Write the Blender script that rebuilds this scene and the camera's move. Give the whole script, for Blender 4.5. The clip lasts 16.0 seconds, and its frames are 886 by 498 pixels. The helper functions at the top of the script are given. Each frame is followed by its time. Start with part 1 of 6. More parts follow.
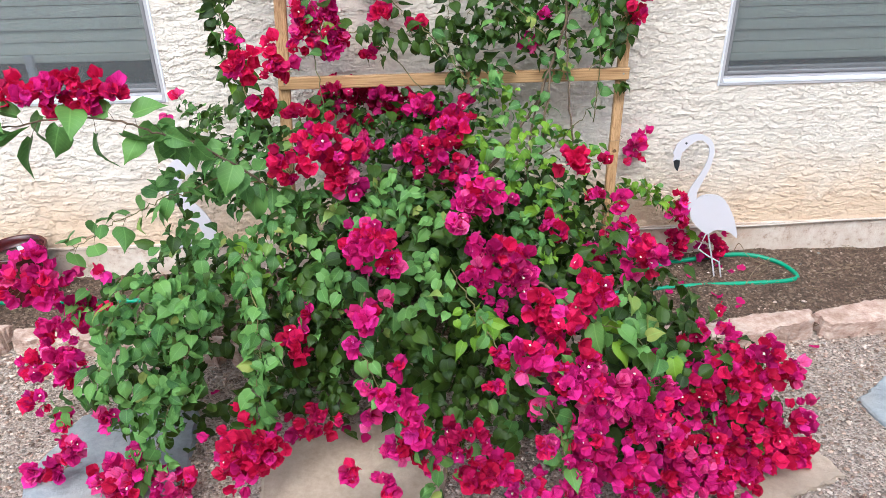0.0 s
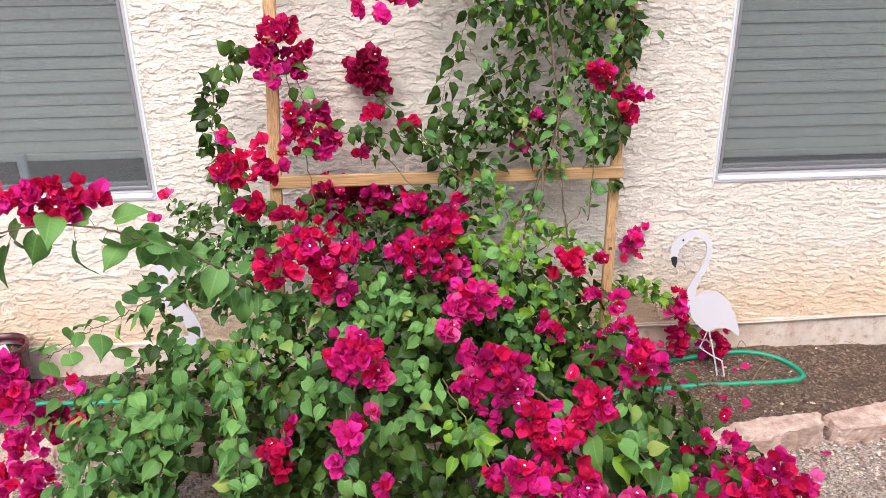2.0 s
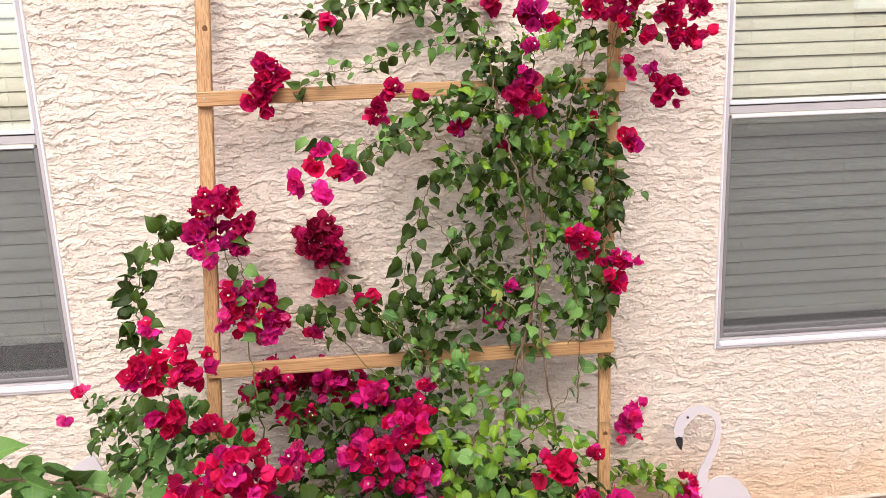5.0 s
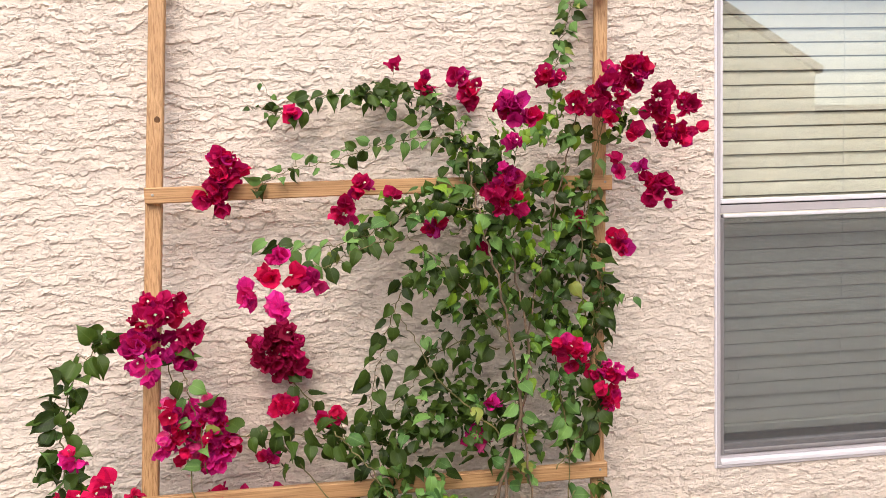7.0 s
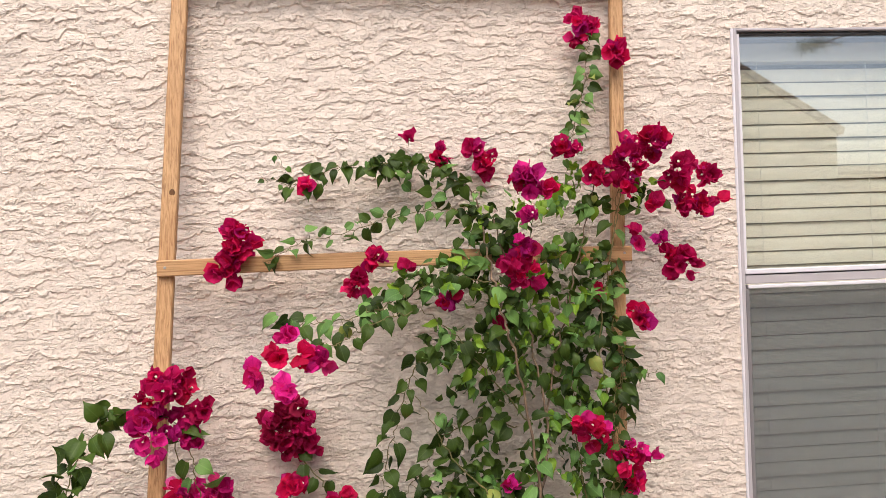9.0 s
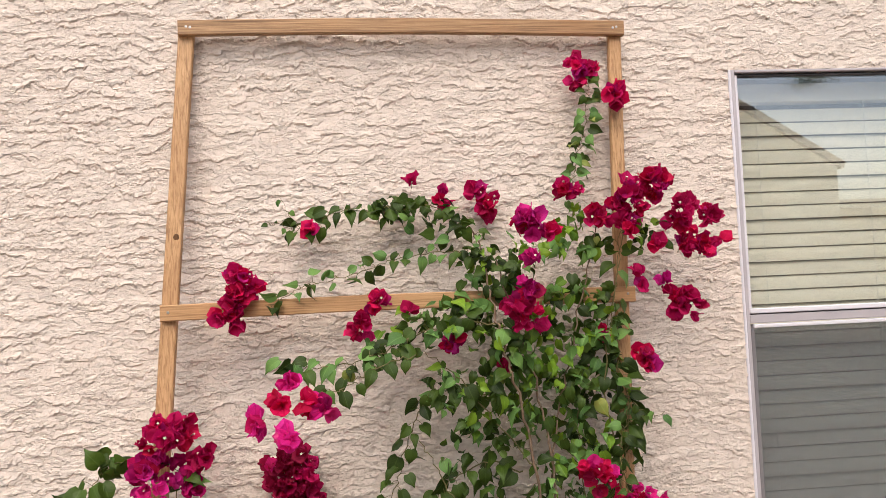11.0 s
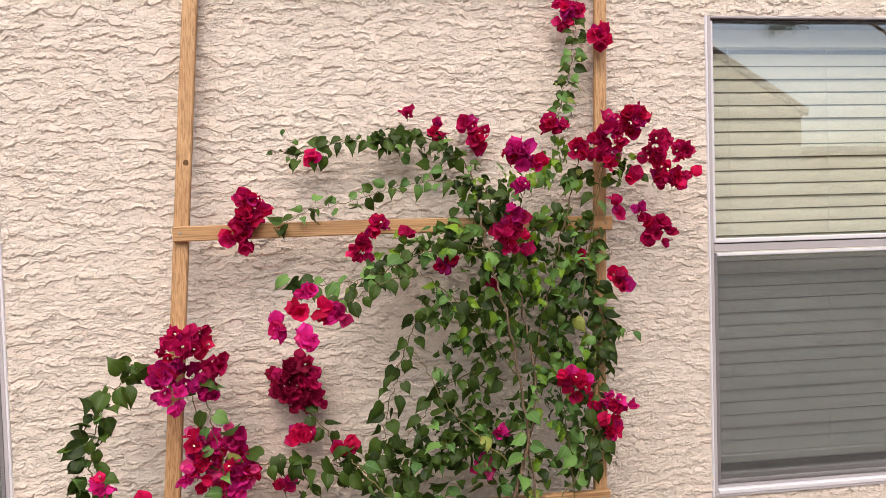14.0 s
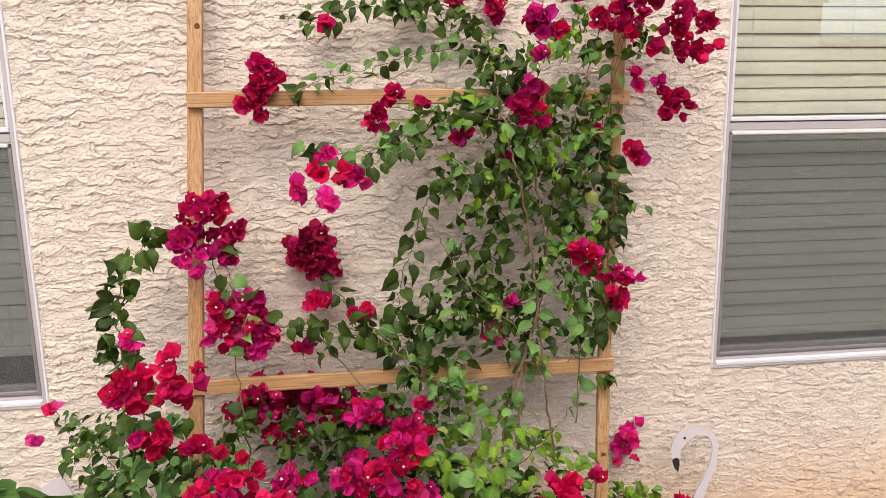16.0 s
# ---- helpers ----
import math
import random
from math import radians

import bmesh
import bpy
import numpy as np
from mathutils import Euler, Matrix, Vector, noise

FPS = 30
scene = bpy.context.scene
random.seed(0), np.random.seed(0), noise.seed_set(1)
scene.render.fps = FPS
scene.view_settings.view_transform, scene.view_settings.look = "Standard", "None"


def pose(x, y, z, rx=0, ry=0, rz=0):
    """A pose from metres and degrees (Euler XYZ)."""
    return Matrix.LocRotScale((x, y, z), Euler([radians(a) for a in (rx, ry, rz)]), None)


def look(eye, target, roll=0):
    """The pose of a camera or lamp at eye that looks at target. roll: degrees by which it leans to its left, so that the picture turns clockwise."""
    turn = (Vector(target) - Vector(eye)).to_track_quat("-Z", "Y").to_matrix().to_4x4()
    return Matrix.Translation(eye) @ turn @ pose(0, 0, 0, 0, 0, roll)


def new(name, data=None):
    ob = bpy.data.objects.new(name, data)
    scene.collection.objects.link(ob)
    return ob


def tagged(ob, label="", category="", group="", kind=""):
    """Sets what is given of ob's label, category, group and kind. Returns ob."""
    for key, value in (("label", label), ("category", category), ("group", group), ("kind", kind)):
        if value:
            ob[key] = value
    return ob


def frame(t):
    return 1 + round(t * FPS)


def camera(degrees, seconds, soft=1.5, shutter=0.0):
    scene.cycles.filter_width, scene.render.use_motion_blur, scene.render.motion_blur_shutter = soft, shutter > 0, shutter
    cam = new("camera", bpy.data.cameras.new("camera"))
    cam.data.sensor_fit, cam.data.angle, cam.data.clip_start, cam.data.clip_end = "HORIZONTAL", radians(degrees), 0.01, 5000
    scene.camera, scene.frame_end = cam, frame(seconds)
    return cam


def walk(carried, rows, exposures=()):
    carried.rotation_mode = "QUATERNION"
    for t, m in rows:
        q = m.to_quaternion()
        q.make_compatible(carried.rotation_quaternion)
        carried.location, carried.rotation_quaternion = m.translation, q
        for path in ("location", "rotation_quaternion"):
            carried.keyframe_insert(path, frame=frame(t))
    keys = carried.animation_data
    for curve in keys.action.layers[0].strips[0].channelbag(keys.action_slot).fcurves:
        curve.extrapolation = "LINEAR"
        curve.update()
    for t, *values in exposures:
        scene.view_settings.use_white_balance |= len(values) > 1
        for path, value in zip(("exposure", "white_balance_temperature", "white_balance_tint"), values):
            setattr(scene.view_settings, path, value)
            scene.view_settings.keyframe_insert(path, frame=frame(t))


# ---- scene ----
cam = camera(64.2, 16.0, 0.5)
PATH = [
    (0, (-0.378, -2.611, 1.522), (-0.3, -0.847, 0.582), -1.0),
    (0.5, (-0.383, -2.618, 1.535), (-0.292, -0.828, 0.648), -1.1),
    (1, (-0.389, -2.622, 1.54), (-0.29, -0.808, 0.704), -1.1),
    (1.5, (-0.38, -2.607, 1.547), (-0.282, -0.771, 0.762), -1.0),
    (2, (-0.348, -2.527, 1.557), (-0.262, -0.669, 0.822), -1.0),
    (2.5, (-0.298, -2.469, 1.568), (-0.23, -0.592, 0.882), -1.0),
    (3, (-0.27, -2.442, 1.578), (-0.214, -0.549, 0.937), -1.1),
    (3.5, (-0.248, -2.414, 1.59), (-0.194, -0.504, 1.001), -1.4),
    (4, (-0.242, -2.358, 1.605), (-0.167, -0.43, 1.08), -1.7),
    (4.5, (-0.253, -2.261, 1.627), (-0.14, -0.32, 1.159), -1.9),
    (4.7, (-0.255, -2.228, 1.632), (-0.134, -0.281, 1.187), -2.1),
    (6.8, (-0.265, -1.992, 1.648), (-0.021, -0.015, 1.471), -2.0),
    (7, (-0.243, -1.983, 1.663), (-0.017, -0.002, 1.496), -1.9),
    (7.5, (-0.231, -1.966, 1.666), (-0.021, 0.02, 1.545), -1.8),
    (8, (-0.224, -1.96, 1.675), (-0.03, 0.028, 1.587), -1.9),
    (8.5, (-0.223, -1.946, 1.676), (-0.039, 0.045, 1.635), -1.9),
    (9, (-0.222, -1.943, 1.695), (-0.049, 0.05, 1.697), -2.0),
    (9.5, (-0.22, -1.948, 1.709), (-0.054, 0.044, 1.756), -2.2),
    (10, (-0.22, -1.946, 1.713), (-0.057, 0.046, 1.799), -2.4),
    (12.3, (-0.226, -1.945, 1.713), (-0.042, 0.044, 1.819), -2.2),
    (12.5, (-0.233, -1.96, 1.71), (-0.044, 0.029, 1.81), -2.1),
    (13, (-0.264, -1.988, 1.706), (-0.052, -0.001, 1.77), -2.0),
    (13.5, (-0.286, -2.032, 1.69), (-0.051, -0.046, 1.7), -1.9),
    (14, (-0.307, -2.085, 1.672), (-0.055, -0.102, 1.608), -1.7),
    (14.5, (-0.329, -2.117, 1.656), (-0.069, -0.138, 1.517), -1.5),
    (15, (-0.339, -2.115, 1.643), (-0.078, -0.144, 1.428), -1.2),
    (15.5, (-0.34, -2.11, 1.626), (-0.086, -0.148, 1.336), -0.9),
    (16, (-0.347, -2.102, 1.615), (-0.109, -0.15, 1.252), -0.8),
]
EXPOSURES = [(0, 0.80, 5350, -1), (2, 0.82, 5750, 4), (4.5, 0.75, 6250, 10), (7, 0.57, 6450, 10), (9, 0.42, 6450, 10), (12.5, 0.28, 6450, 10), (14.5, 0.34, 6500, 10), (16, 0.42, 6500, 9)]
walk(cam, [(t, look(eye, target, roll)) for t, eye, target, roll in PATH],
     EXPOSURES)

# ---- world, sun, exposure ----
SUN_ELEV, SUN_AZ = 55.0, -172.0     # a veiled sun, high in front of the wall and a little to its left
world = bpy.data.worlds.new("sky")
scene.world = world
world.use_nodes = True
wn = world.node_tree.nodes
sky = wn.new("ShaderNodeTexSky")
sky.sky_type, sky.sun_disc = "NISHITA", False
sky.sun_elevation, sky.sun_rotation = radians(SUN_ELEV), radians(SUN_AZ)
sky.dust_density, sky.air_density = 4.5, 1.0
world.node_tree.links.new(sky.outputs[0], wn["Background"].inputs[0])
wn["Background"].inputs[1].default_value = 0.15
sun = new("sun", bpy.data.lights.new("sun", "SUN"))
sun.data.energy, sun.data.angle, sun.data.color = 2.0, radians(68), (1.0, 0.95, 0.88)
ce = math.cos(radians(SUN_ELEV))
sun.matrix_world = look((20 * ce * math.sin(radians(SUN_AZ)), 20 * ce * math.cos(radians(SUN_AZ)), 20 * math.sin(radians(SUN_ELEV))), (0, 0, 0))


# ---- materials ----
def material(name, base=(0.5, 0.5, 0.5), rough=0.6, metal=0.0, spec=0.5):
    m = bpy.data.materials.new(name)
    m.use_nodes = True
    b = m.node_tree.nodes["Principled BSDF"]
    b.inputs["Base Color"].default_value = (*base, 1)
    b.inputs["Roughness"].default_value, b.inputs["Metallic"].default_value = rough, metal
    b.inputs["Specular IOR Level"].default_value = spec
    return m, m.node_tree.nodes, m.node_tree.links, b


def coords(n, l, scale=(1, 1, 1)):
    c, mp = n.new("ShaderNodeTexCoord"), n.new("ShaderNodeMapping")
    mp.inputs["Scale"].default_value = scale
    l.new(c.outputs["Object"], mp.inputs["Vector"])
    return mp.outputs[0]


def noise_tex(n, l, vec, scale, detail=6.0, rough=0.6, distort=0.0):
    t = n.new("ShaderNodeTexNoise")
    t.inputs["Scale"].default_value, t.inputs["Detail"].default_value = scale, detail
    t.inputs["Roughness"].default_value, t.inputs["Distortion"].default_value = rough, distort
    l.new(vec, t.inputs["Vector"])
    return t.outputs["Fac"]


def ramp(n, l, fac, stops):
    r = n.new("ShaderNodeValToRGB")
    el = r.color_ramp.elements
    while len(el) < len(stops):
        el.new(0.5)
    for e, (p, c) in zip(el, stops):
        e.position, e.color = p, (*c, 1)
    l.new(fac, r.inputs[0])
    return r.outputs[0]


def mix(n, l, fac, a, b, mode="MIX"):
    m = n.new("ShaderNodeMix")
    m.data_type, m.blend_type = "RGBA", mode
    if isinstance(fac, float):
        m.inputs[0].default_value = fac
    else:
        l.new(fac, m.inputs[0])
    for v, s in ((a, m.inputs[6]), (b, m.inputs[7])):
        if isinstance(v, tuple):
            s.default_value = (*v, 1)
        else:
            l.new(v, s)
    return m.outputs[2]


def bump(n, l, b, height, strength=0.3, dist=0.002):
    u = n.new("ShaderNodeBump")
    u.inputs["Strength"].default_value, u.inputs["Distance"].default_value = strength, dist
    l.new(height, u.inputs["Height"])
    l.new(u.outputs[0], b.inputs["Normal"])


def rough_range(n, l, b, fac, lo, hi):
    r = n.new("ShaderNodeMapRange")
    r.inputs[3].default_value, r.inputs[4].default_value = lo, hi
    l.new(fac, r.inputs[0])
    l.new(r.outputs[0], b.inputs["Roughness"])


def earthy(name, stops, scale, rough=0.9, bump_scale=60.0, bump_dist=0.003, blotch=None, stretch=(1, 1, 1)):
    """A mineral or earth surface: colour at two scales, grain relief."""
    m, n, l, b = material(name, rough=rough, spec=0.25)
    v = coords(n, l, stretch)
    col = ramp(n, l, noise_tex(n, l, v, scale, 8.0, 0.7), stops)
    if blotch:
        f = ramp(n, l, noise_tex(n, l, v, scale * 0.13, 4.0, 0.6), [(0.42, (0, 0, 0)), (0.62, (1, 1, 1))])
        col = mix(n, l, f, col, mix(n, l, 0.55, col, blotch))
    l.new(col, b.inputs["Base Color"])
    bump(n, l, b, noise_tex(n, l, v, bump_scale, 8.0, 0.7), 0.6, bump_dist)
    return m


def stucco_material():
    m, n, l, b = material("stucco", rough=0.93, spec=0.15)
    v = coords(n, l)
    col = ramp(n, l, noise_tex(n, l, v, 2.2, 6.0, 0.65), [(0.3, (0.66, 0.555, 0.475)), (0.7, (0.72, 0.625, 0.545))])
    col = mix(n, l, ramp(n, l, noise_tex(n, l, v, 95.0, 4.0, 0.7), [(0.35, (0, 0, 0)), (0.75, (1, 1, 1))]), col, (0.78, 0.68, 0.59))
    # rusty irrigation stain with a ragged edge, low on the wall
    sep = n.new("ShaderNodeSeparateXYZ")
    l.new(v, sep.inputs[0])
    ad = n.new("ShaderNodeMath")
    ad.operation = "MULTIPLY_ADD"
    l.new(noise_tex(n, l, v, 3.0, 6.0, 0.7), ad.inputs[0])
    ad.inputs[1].default_value = -0.5
    l.new(sep.outputs[2], ad.inputs[2])
    st = ramp(n, l, ad.outputs[0], [(0.02, (1, 1, 1)), (0.30, (0, 0, 0))])
    hf = n.new("ShaderNodeMath")
    hf.operation = "MULTIPLY"
    hf.inputs[1].default_value = 0.72
    l.new(st, hf.inputs[0])
    col = mix(n, l, hf.outputs[0], col, (0.70, 0.47, 0.30))
    l.new(col, b.inputs["Base Color"])
    # finer trowel laps in relief: stepped edges that wander, broken into short runs
    zc = n.new("ShaderNodeSeparateXYZ")
    l.new(v, zc.inputs[0])
    fine = None
    for freq, sway, sc, cut in ((40.0, 5.0, 8.0, 0.47), (75.0, 6.0, 17.0, 0.50)):
        m1, m2, fr, inv = (n.new("ShaderNodeMath") for _ in range(4))
        m1.operation, m2.operation, fr.operation, inv.operation = "MULTIPLY", "MULTIPLY_ADD", "FRACT", "SUBTRACT"
        l.new(zc.outputs[2], m1.inputs[0])
        m1.inputs[1].default_value = freq
        l.new(noise_tex(n, l, coords(n, l, (1, 1, 1.5)), sc, 9.0, 0.68), m2.inputs[0])
        m2.inputs[1].default_value = sway
        l.new(m1.outputs[0], m2.inputs[2])
        l.new(m2.outputs[0], fr.inputs[0])
        inv.inputs[0].default_value = 1.0
        l.new(fr.outputs[0], inv.inputs[1])
        on = ramp(n, l, noise_tex(n, l, coords(n, l, (1, 1, 2.2)), sc * 1.4, 5.0, 0.6), [(cut, (0, 0, 0)), (cut + 0.05, (1, 1, 1))])
        q = mix(n, l, on, (0.0, 0.0, 0.0), inv.outputs[0])
        fine = q if fine is None else mix(n, l, 0.7, fine, q, "ADD")
    grain = noise_tex(n, l, v, 190.0, 6.0, 0.8)
    bump(n, l, b, mix(n, l, 0.24, fine, grain), 1.0, 0.0056)
    return m


def wood_material(name, along, a=(0.50, 0.295, 0.140), c=(0.27, 0.140, 0.062)):
    m, n, l, b = material(name, rough=0.55, spec=0.35)
    s = [260.0, 260.0, 260.0]
    s["xyz".index(along)] = 5.0
    v = coords(n, l, tuple(s))
    f = noise_tex(n, l, v, 1.0, 6.0, 0.65, 0.6)
    col = ramp(n, l, f, [(0.36, c), (0.52, a), (0.72, (0.61, 0.385, 0.20))])
    big = noise_tex(n, l, coords(n, l, (3, 3, 3)), 1.5, 3.0)
    col = mix(n, l, ramp(n, l, big, [(0.4, (0, 0, 0)), (0.7, (0.45, 0.45, 0.45))]), col, (0.34, 0.17, 0.07))
    l.new(col, b.inputs["Base Color"])
    bump(n, l, b, f, 0.35, 0.001)
    return m


def vein_mask(n, l, count, rib, side):
    """Midrib and slanting side veins of a blade, from its own coordinates."""
    uvn, sp = n.new("ShaderNodeUVMap"), n.new("ShaderNodeSeparateXYZ")
    uvn.uv_map = "blade"
    l.new(uvn.outputs[0], sp.inputs[0])

    def calc(op, a, b=0.0):
        m = n.new("ShaderNodeMath")
        m.operation = op
        for k, v in enumerate((a, b)):
            if isinstance(v, float):
                m.inputs[k].default_value = v
            else:
                l.new(v, m.inputs[k])
        return m.outputs[0]
    au = calc("ABSOLUTE", sp.outputs[0])
    mid = calc("LESS_THAN", au, rib)
    saw = calc("FRACT", calc("MULTIPLY", calc("SUBTRACT", sp.outputs[1], calc("MULTIPLY", au, 0.9)), count))
    line = calc("LESS_THAN", calc("ABSOLUTE", calc("SUBTRACT", saw, 0.5)), side)
    return calc("MAXIMUM", mid, calc("MULTIPLY", line, 0.55))


def leaf_material(name, dark, light, old=None):
    """Waxy leaf: per-leaf tone, pale veins, light shining through."""
    m, n, l, b = material(name, rough=0.42, spec=0.22)
    g, o, add = n.new("ShaderNodeNewGeometry"), n.new("ShaderNodeObjectInfo"), n.new("ShaderNodeMath")
    l.new(g.outputs["Random Per Island"], add.inputs[0])
    l.new(o.outputs["Random"], add.inputs[1])
    fr = n.new("ShaderNodeMath")
    fr.operation = "FRACT"
    l.new(add.outputs[0], fr.inputs[0])
    stops = [(0.0, dark), (0.8, light)]
    if old:
        stops += [(0.94, light), (0.97, old)]
    col = ramp(n, l, fr.outputs[0], stops)
    v = coords(n, l)
    col = mix(n, l, ramp(n, l, noise_tex(n, l, v, 70.0, 5.0, 0.7), [(0.4, (0, 0, 0)), (0.8, (0.5, 0.5, 0.5))]), col, light)
    vf = n.new("ShaderNodeMath")
    vf.operation = "MULTIPLY"
    vf.inputs[1].default_value = 0.24
    l.new(vein_mask(n, l, 7.0, 0.020, 0.055), vf.inputs[0])
    col = mix(n, l, vf.outputs[0], col, tuple(min(1, q * 1.9 + 0.03) for q in light))
    l.new(col, b.inputs["Base Color"])
    rough_range(n, l, b, noise_tex(n, l, v, 45.0), 0.34, 0.58)
    bump(n, l, b, noise_tex(n, l, v, 130.0, 3.0), 0.35, 0.001)
    tr, ms = n.new("ShaderNodeBsdfTranslucent"), n.new("ShaderNodeMixShader")
    l.new(mix(n, l, 0.5, col, tuple(min(1, q * 1.6) for q in light)), tr.inputs[0])
    ms.inputs[0].default_value = 0.20
    l.new(b.outputs[0], ms.inputs[1])
    l.new(tr.outputs[0], ms.inputs[2])
    l.new(ms.outputs[0], n["Material Output"].inputs[0])
    return m


def bract_material(name, dark, light):
    """Thin papery bract, each one a little different, with light shining through."""
    m, n, l, b = material(name, rough=0.62, spec=0.25)
    g = n.new("ShaderNodeObjectInfo")
    col = ramp(n, l, g.outputs["Random"], [(0.0, dark), (0.75, light), (1.0, (min(1, light[0] * 1.1), light[1] * 1.5 + 0.008, min(1, light[2] * 1.3 + 0.02)))])
    v = coords(n, l)
    col = mix(n, l, ramp(n, l, noise_tex(n, l, v, 55.0, 5.0, 0.7), [(0.42, (0, 0, 0)), (0.8, (0.45, 0.45, 0.45))]), col, dark)
    vf = n.new("ShaderNodeMath")
    vf.operation = "MULTIPLY"
    vf.inputs[1].default_value = 0.35
    l.new(vein_mask(n, l, 6.0, 0.022, 0.06), vf.inputs[0])
    col = mix(n, l, vf.outputs[0], col, dark)
    l.new(col, b.inputs["Base Color"])
    bump(n, l, b, noise_tex(n, l, v, 110.0, 4.0), 0.5, 0.0015)
    tr, ms = n.new("ShaderNodeBsdfTranslucent"), n.new("ShaderNodeMixShader")
    l.new(col, tr.inputs[0])
    ms.inputs[0].default_value = 0.40
    l.new(b.outputs[0], ms.inputs[1])
    l.new(tr.outputs[0], ms.inputs[2])
    l.new(ms.outputs[0], n["Material Output"].inputs[0])
    return m


def glass_material(name, straight, tint=(0.95, 0.97, 0.96)):
    """Clear pane: lets light through and mirrors more the flatter it is seen. straight: its mirroring seen head-on."""
    m, n, l, b = material(name)
    lw, pw, mr, tp, gl, ms = (n.new("ShaderNode" + k) for k in ("LayerWeight", "Math", "MapRange", "BsdfTransparent", "BsdfGlossy", "MixShader"))
    pw.operation = "POWER"
    lw.inputs[0].default_value, pw.inputs[1].default_value = 0.5, 5.0
    l.new(lw.outputs["Facing"], pw.inputs[0])
    mr.inputs[3].default_value = straight
    l.new(pw.outputs[0], mr.inputs[0])
    tp.inputs[0].default_value = (*tint, 1)
    gl.inputs["Roughness"].default_value = 0.0
    l.new(mr.outputs[0], ms.inputs[0])
    l.new(tp.outputs[0], ms.inputs[1])
    l.new(gl.outputs[0], ms.inputs[2])
    l.new(ms.outputs[0], n["Material Output"].inputs[0])
    return m


def screen_material():
    """Fine woven insect screen: part see-through, part dark grey thread."""
    m, n, l, b = material("insect_screen", (0.12, 0.12, 0.122), 0.7)
    tp, ms = n.new("ShaderNodeBsdfTransparent"), n.new("ShaderNodeMixShader")
    ms.inputs[0].default_value = 0.36
    l.new(tp.outputs[0], ms.inputs[1])
    l.new(b.outputs[0], ms.inputs[2])
    l.new(ms.outputs[0], n["Material Output"].inputs[0])
    return m


def painted(name, base, rough=0.4, metal=0.0, wear=(0.5, 0.5, 0.5), amount=0.25, scale=14.0):
    m, n, l, b = material(name, base, rough, metal)
    v = coords(n, l)
    f = noise_tex(n, l, v, scale, 6.0, 0.7)
    l.new(mix(n, l, ramp(n, l, f, [(0.45, (0, 0, 0)), (0.85, (amount,) * 3)]), base, wear), b.inputs["Base Color"])
    rough_range(n, l, b, f, max(0.05, rough - 0.12), min(1, rough + 0.15))
    return m


STUCCO = stucco_material()
CONCRETE = earthy("foundation_concrete", [(0.32, (0.42, 0.27, 0.20)), (0.45, (0.68, 0.54, 0.45)), (0.7, (0.78, 0.68, 0.60))], 26, 0.92, 70, 0.014, (0.46, 0.30, 0.21))
def chippy(name, stops, cells, rough=0.95, dist=0.006):
    """Loose mineral chips: each cell its own tone, rounded relief, finer grain between."""
    m, n, l, b = material(name, rough=rough, spec=0.2)
    v = coords(n, l)
    vo = n.new("ShaderNodeTexVoronoi")
    vo.inputs["Scale"].default_value = cells
    l.new(v, vo.inputs["Vector"])
    sp = n.new("ShaderNodeSeparateColor")
    l.new(vo.outputs["Color"], sp.inputs[0])
    col = ramp(n, l, sp.outputs[0], stops)
    big = ramp(n, l, noise_tex(n, l, v, 4.0, 6.0, 0.7), [(0.35, (0, 0, 0)), (0.7, (0.6, 0.6, 0.6))])
    col = mix(n, l, big, col, mix(n, l, 0.6, col, stops[0][1]))
    fine = noise_tex(n, l, v, cells * 2.6, 5.0, 0.7)
    col = mix(n, l, fine, col, mix(n, l, 0.5, col, stops[-1][1]))
    l.new(col, b.inputs["Base Color"])
    hm = n.new("ShaderNodeMath")
    hm.operation = "SUBTRACT"
    l.new(fine, hm.inputs[0])
    l.new(vo.outputs["Distance"], hm.inputs[1])
    bump(n, l, b, hm.outputs[0], 1.0, dist)
    return m


SOIL = chippy("bed_soil", [(0.0, (0.020, 0.010, 0.006)), (0.4, (0.085, 0.046, 0.029)), (0.82, (0.20, 0.115, 0.074)), (1.0, (0.46, 0.32, 0.24))], 110, 0.97, 0.014)
GRIT = chippy("decomposed_granite", [(0.0, (0.075, 0.040, 0.028)), (0.30, (0.40, 0.265, 0.20)), (0.70, (0.72, 0.535, 0.44)), (1.0, (0.82, 0.69, 0.60))], 140, 0.95, 0.012)
SANDSTONE = earthy("pink_sandstone", [(0.32, (0.30, 0.17, 0.125)), (0.48, (0.54, 0.365, 0.295)), (0.66, (0.74, 0.585, 0.50))], 22, 0.92, 50, 0.020, (0.30, 0.20, 0.15), (1, 1, 2.5))
CREAM_FLAG = earthy("cream_flagstone", [(0.3, (0.34, 0.25, 0.185)), (0.6, (0.52, 0.40, 0.31)), (0.8, (0.60, 0.48, 0.39))], 16, 0.88, 70, 0.005, (0.16, 0.11, 0.08))
GREY_FLAG = earthy("blue_grey_flagstone", [(0.3, (0.20, 0.205, 0.215)), (0.55, (0.33, 0.34, 0.355)), (0.8, (0.42, 0.42, 0.43))], 14, 0.85, 70, 0.005, (0.22, 0.16, 0.12))
WOOD_X, WOOD_Z = wood_material("cedar_rail", "x"), wood_material("cedar_post", "z")
WOOD_TOP = wood_material("weathered_cedar", "x", (0.34, 0.20, 0.098), (0.15, 0.080, 0.038))
ALU = painted("mill_aluminium", (0.46, 0.425, 0.44), 0.38, 0.0, (0.34, 0.31, 0.32), 0.6, 9)
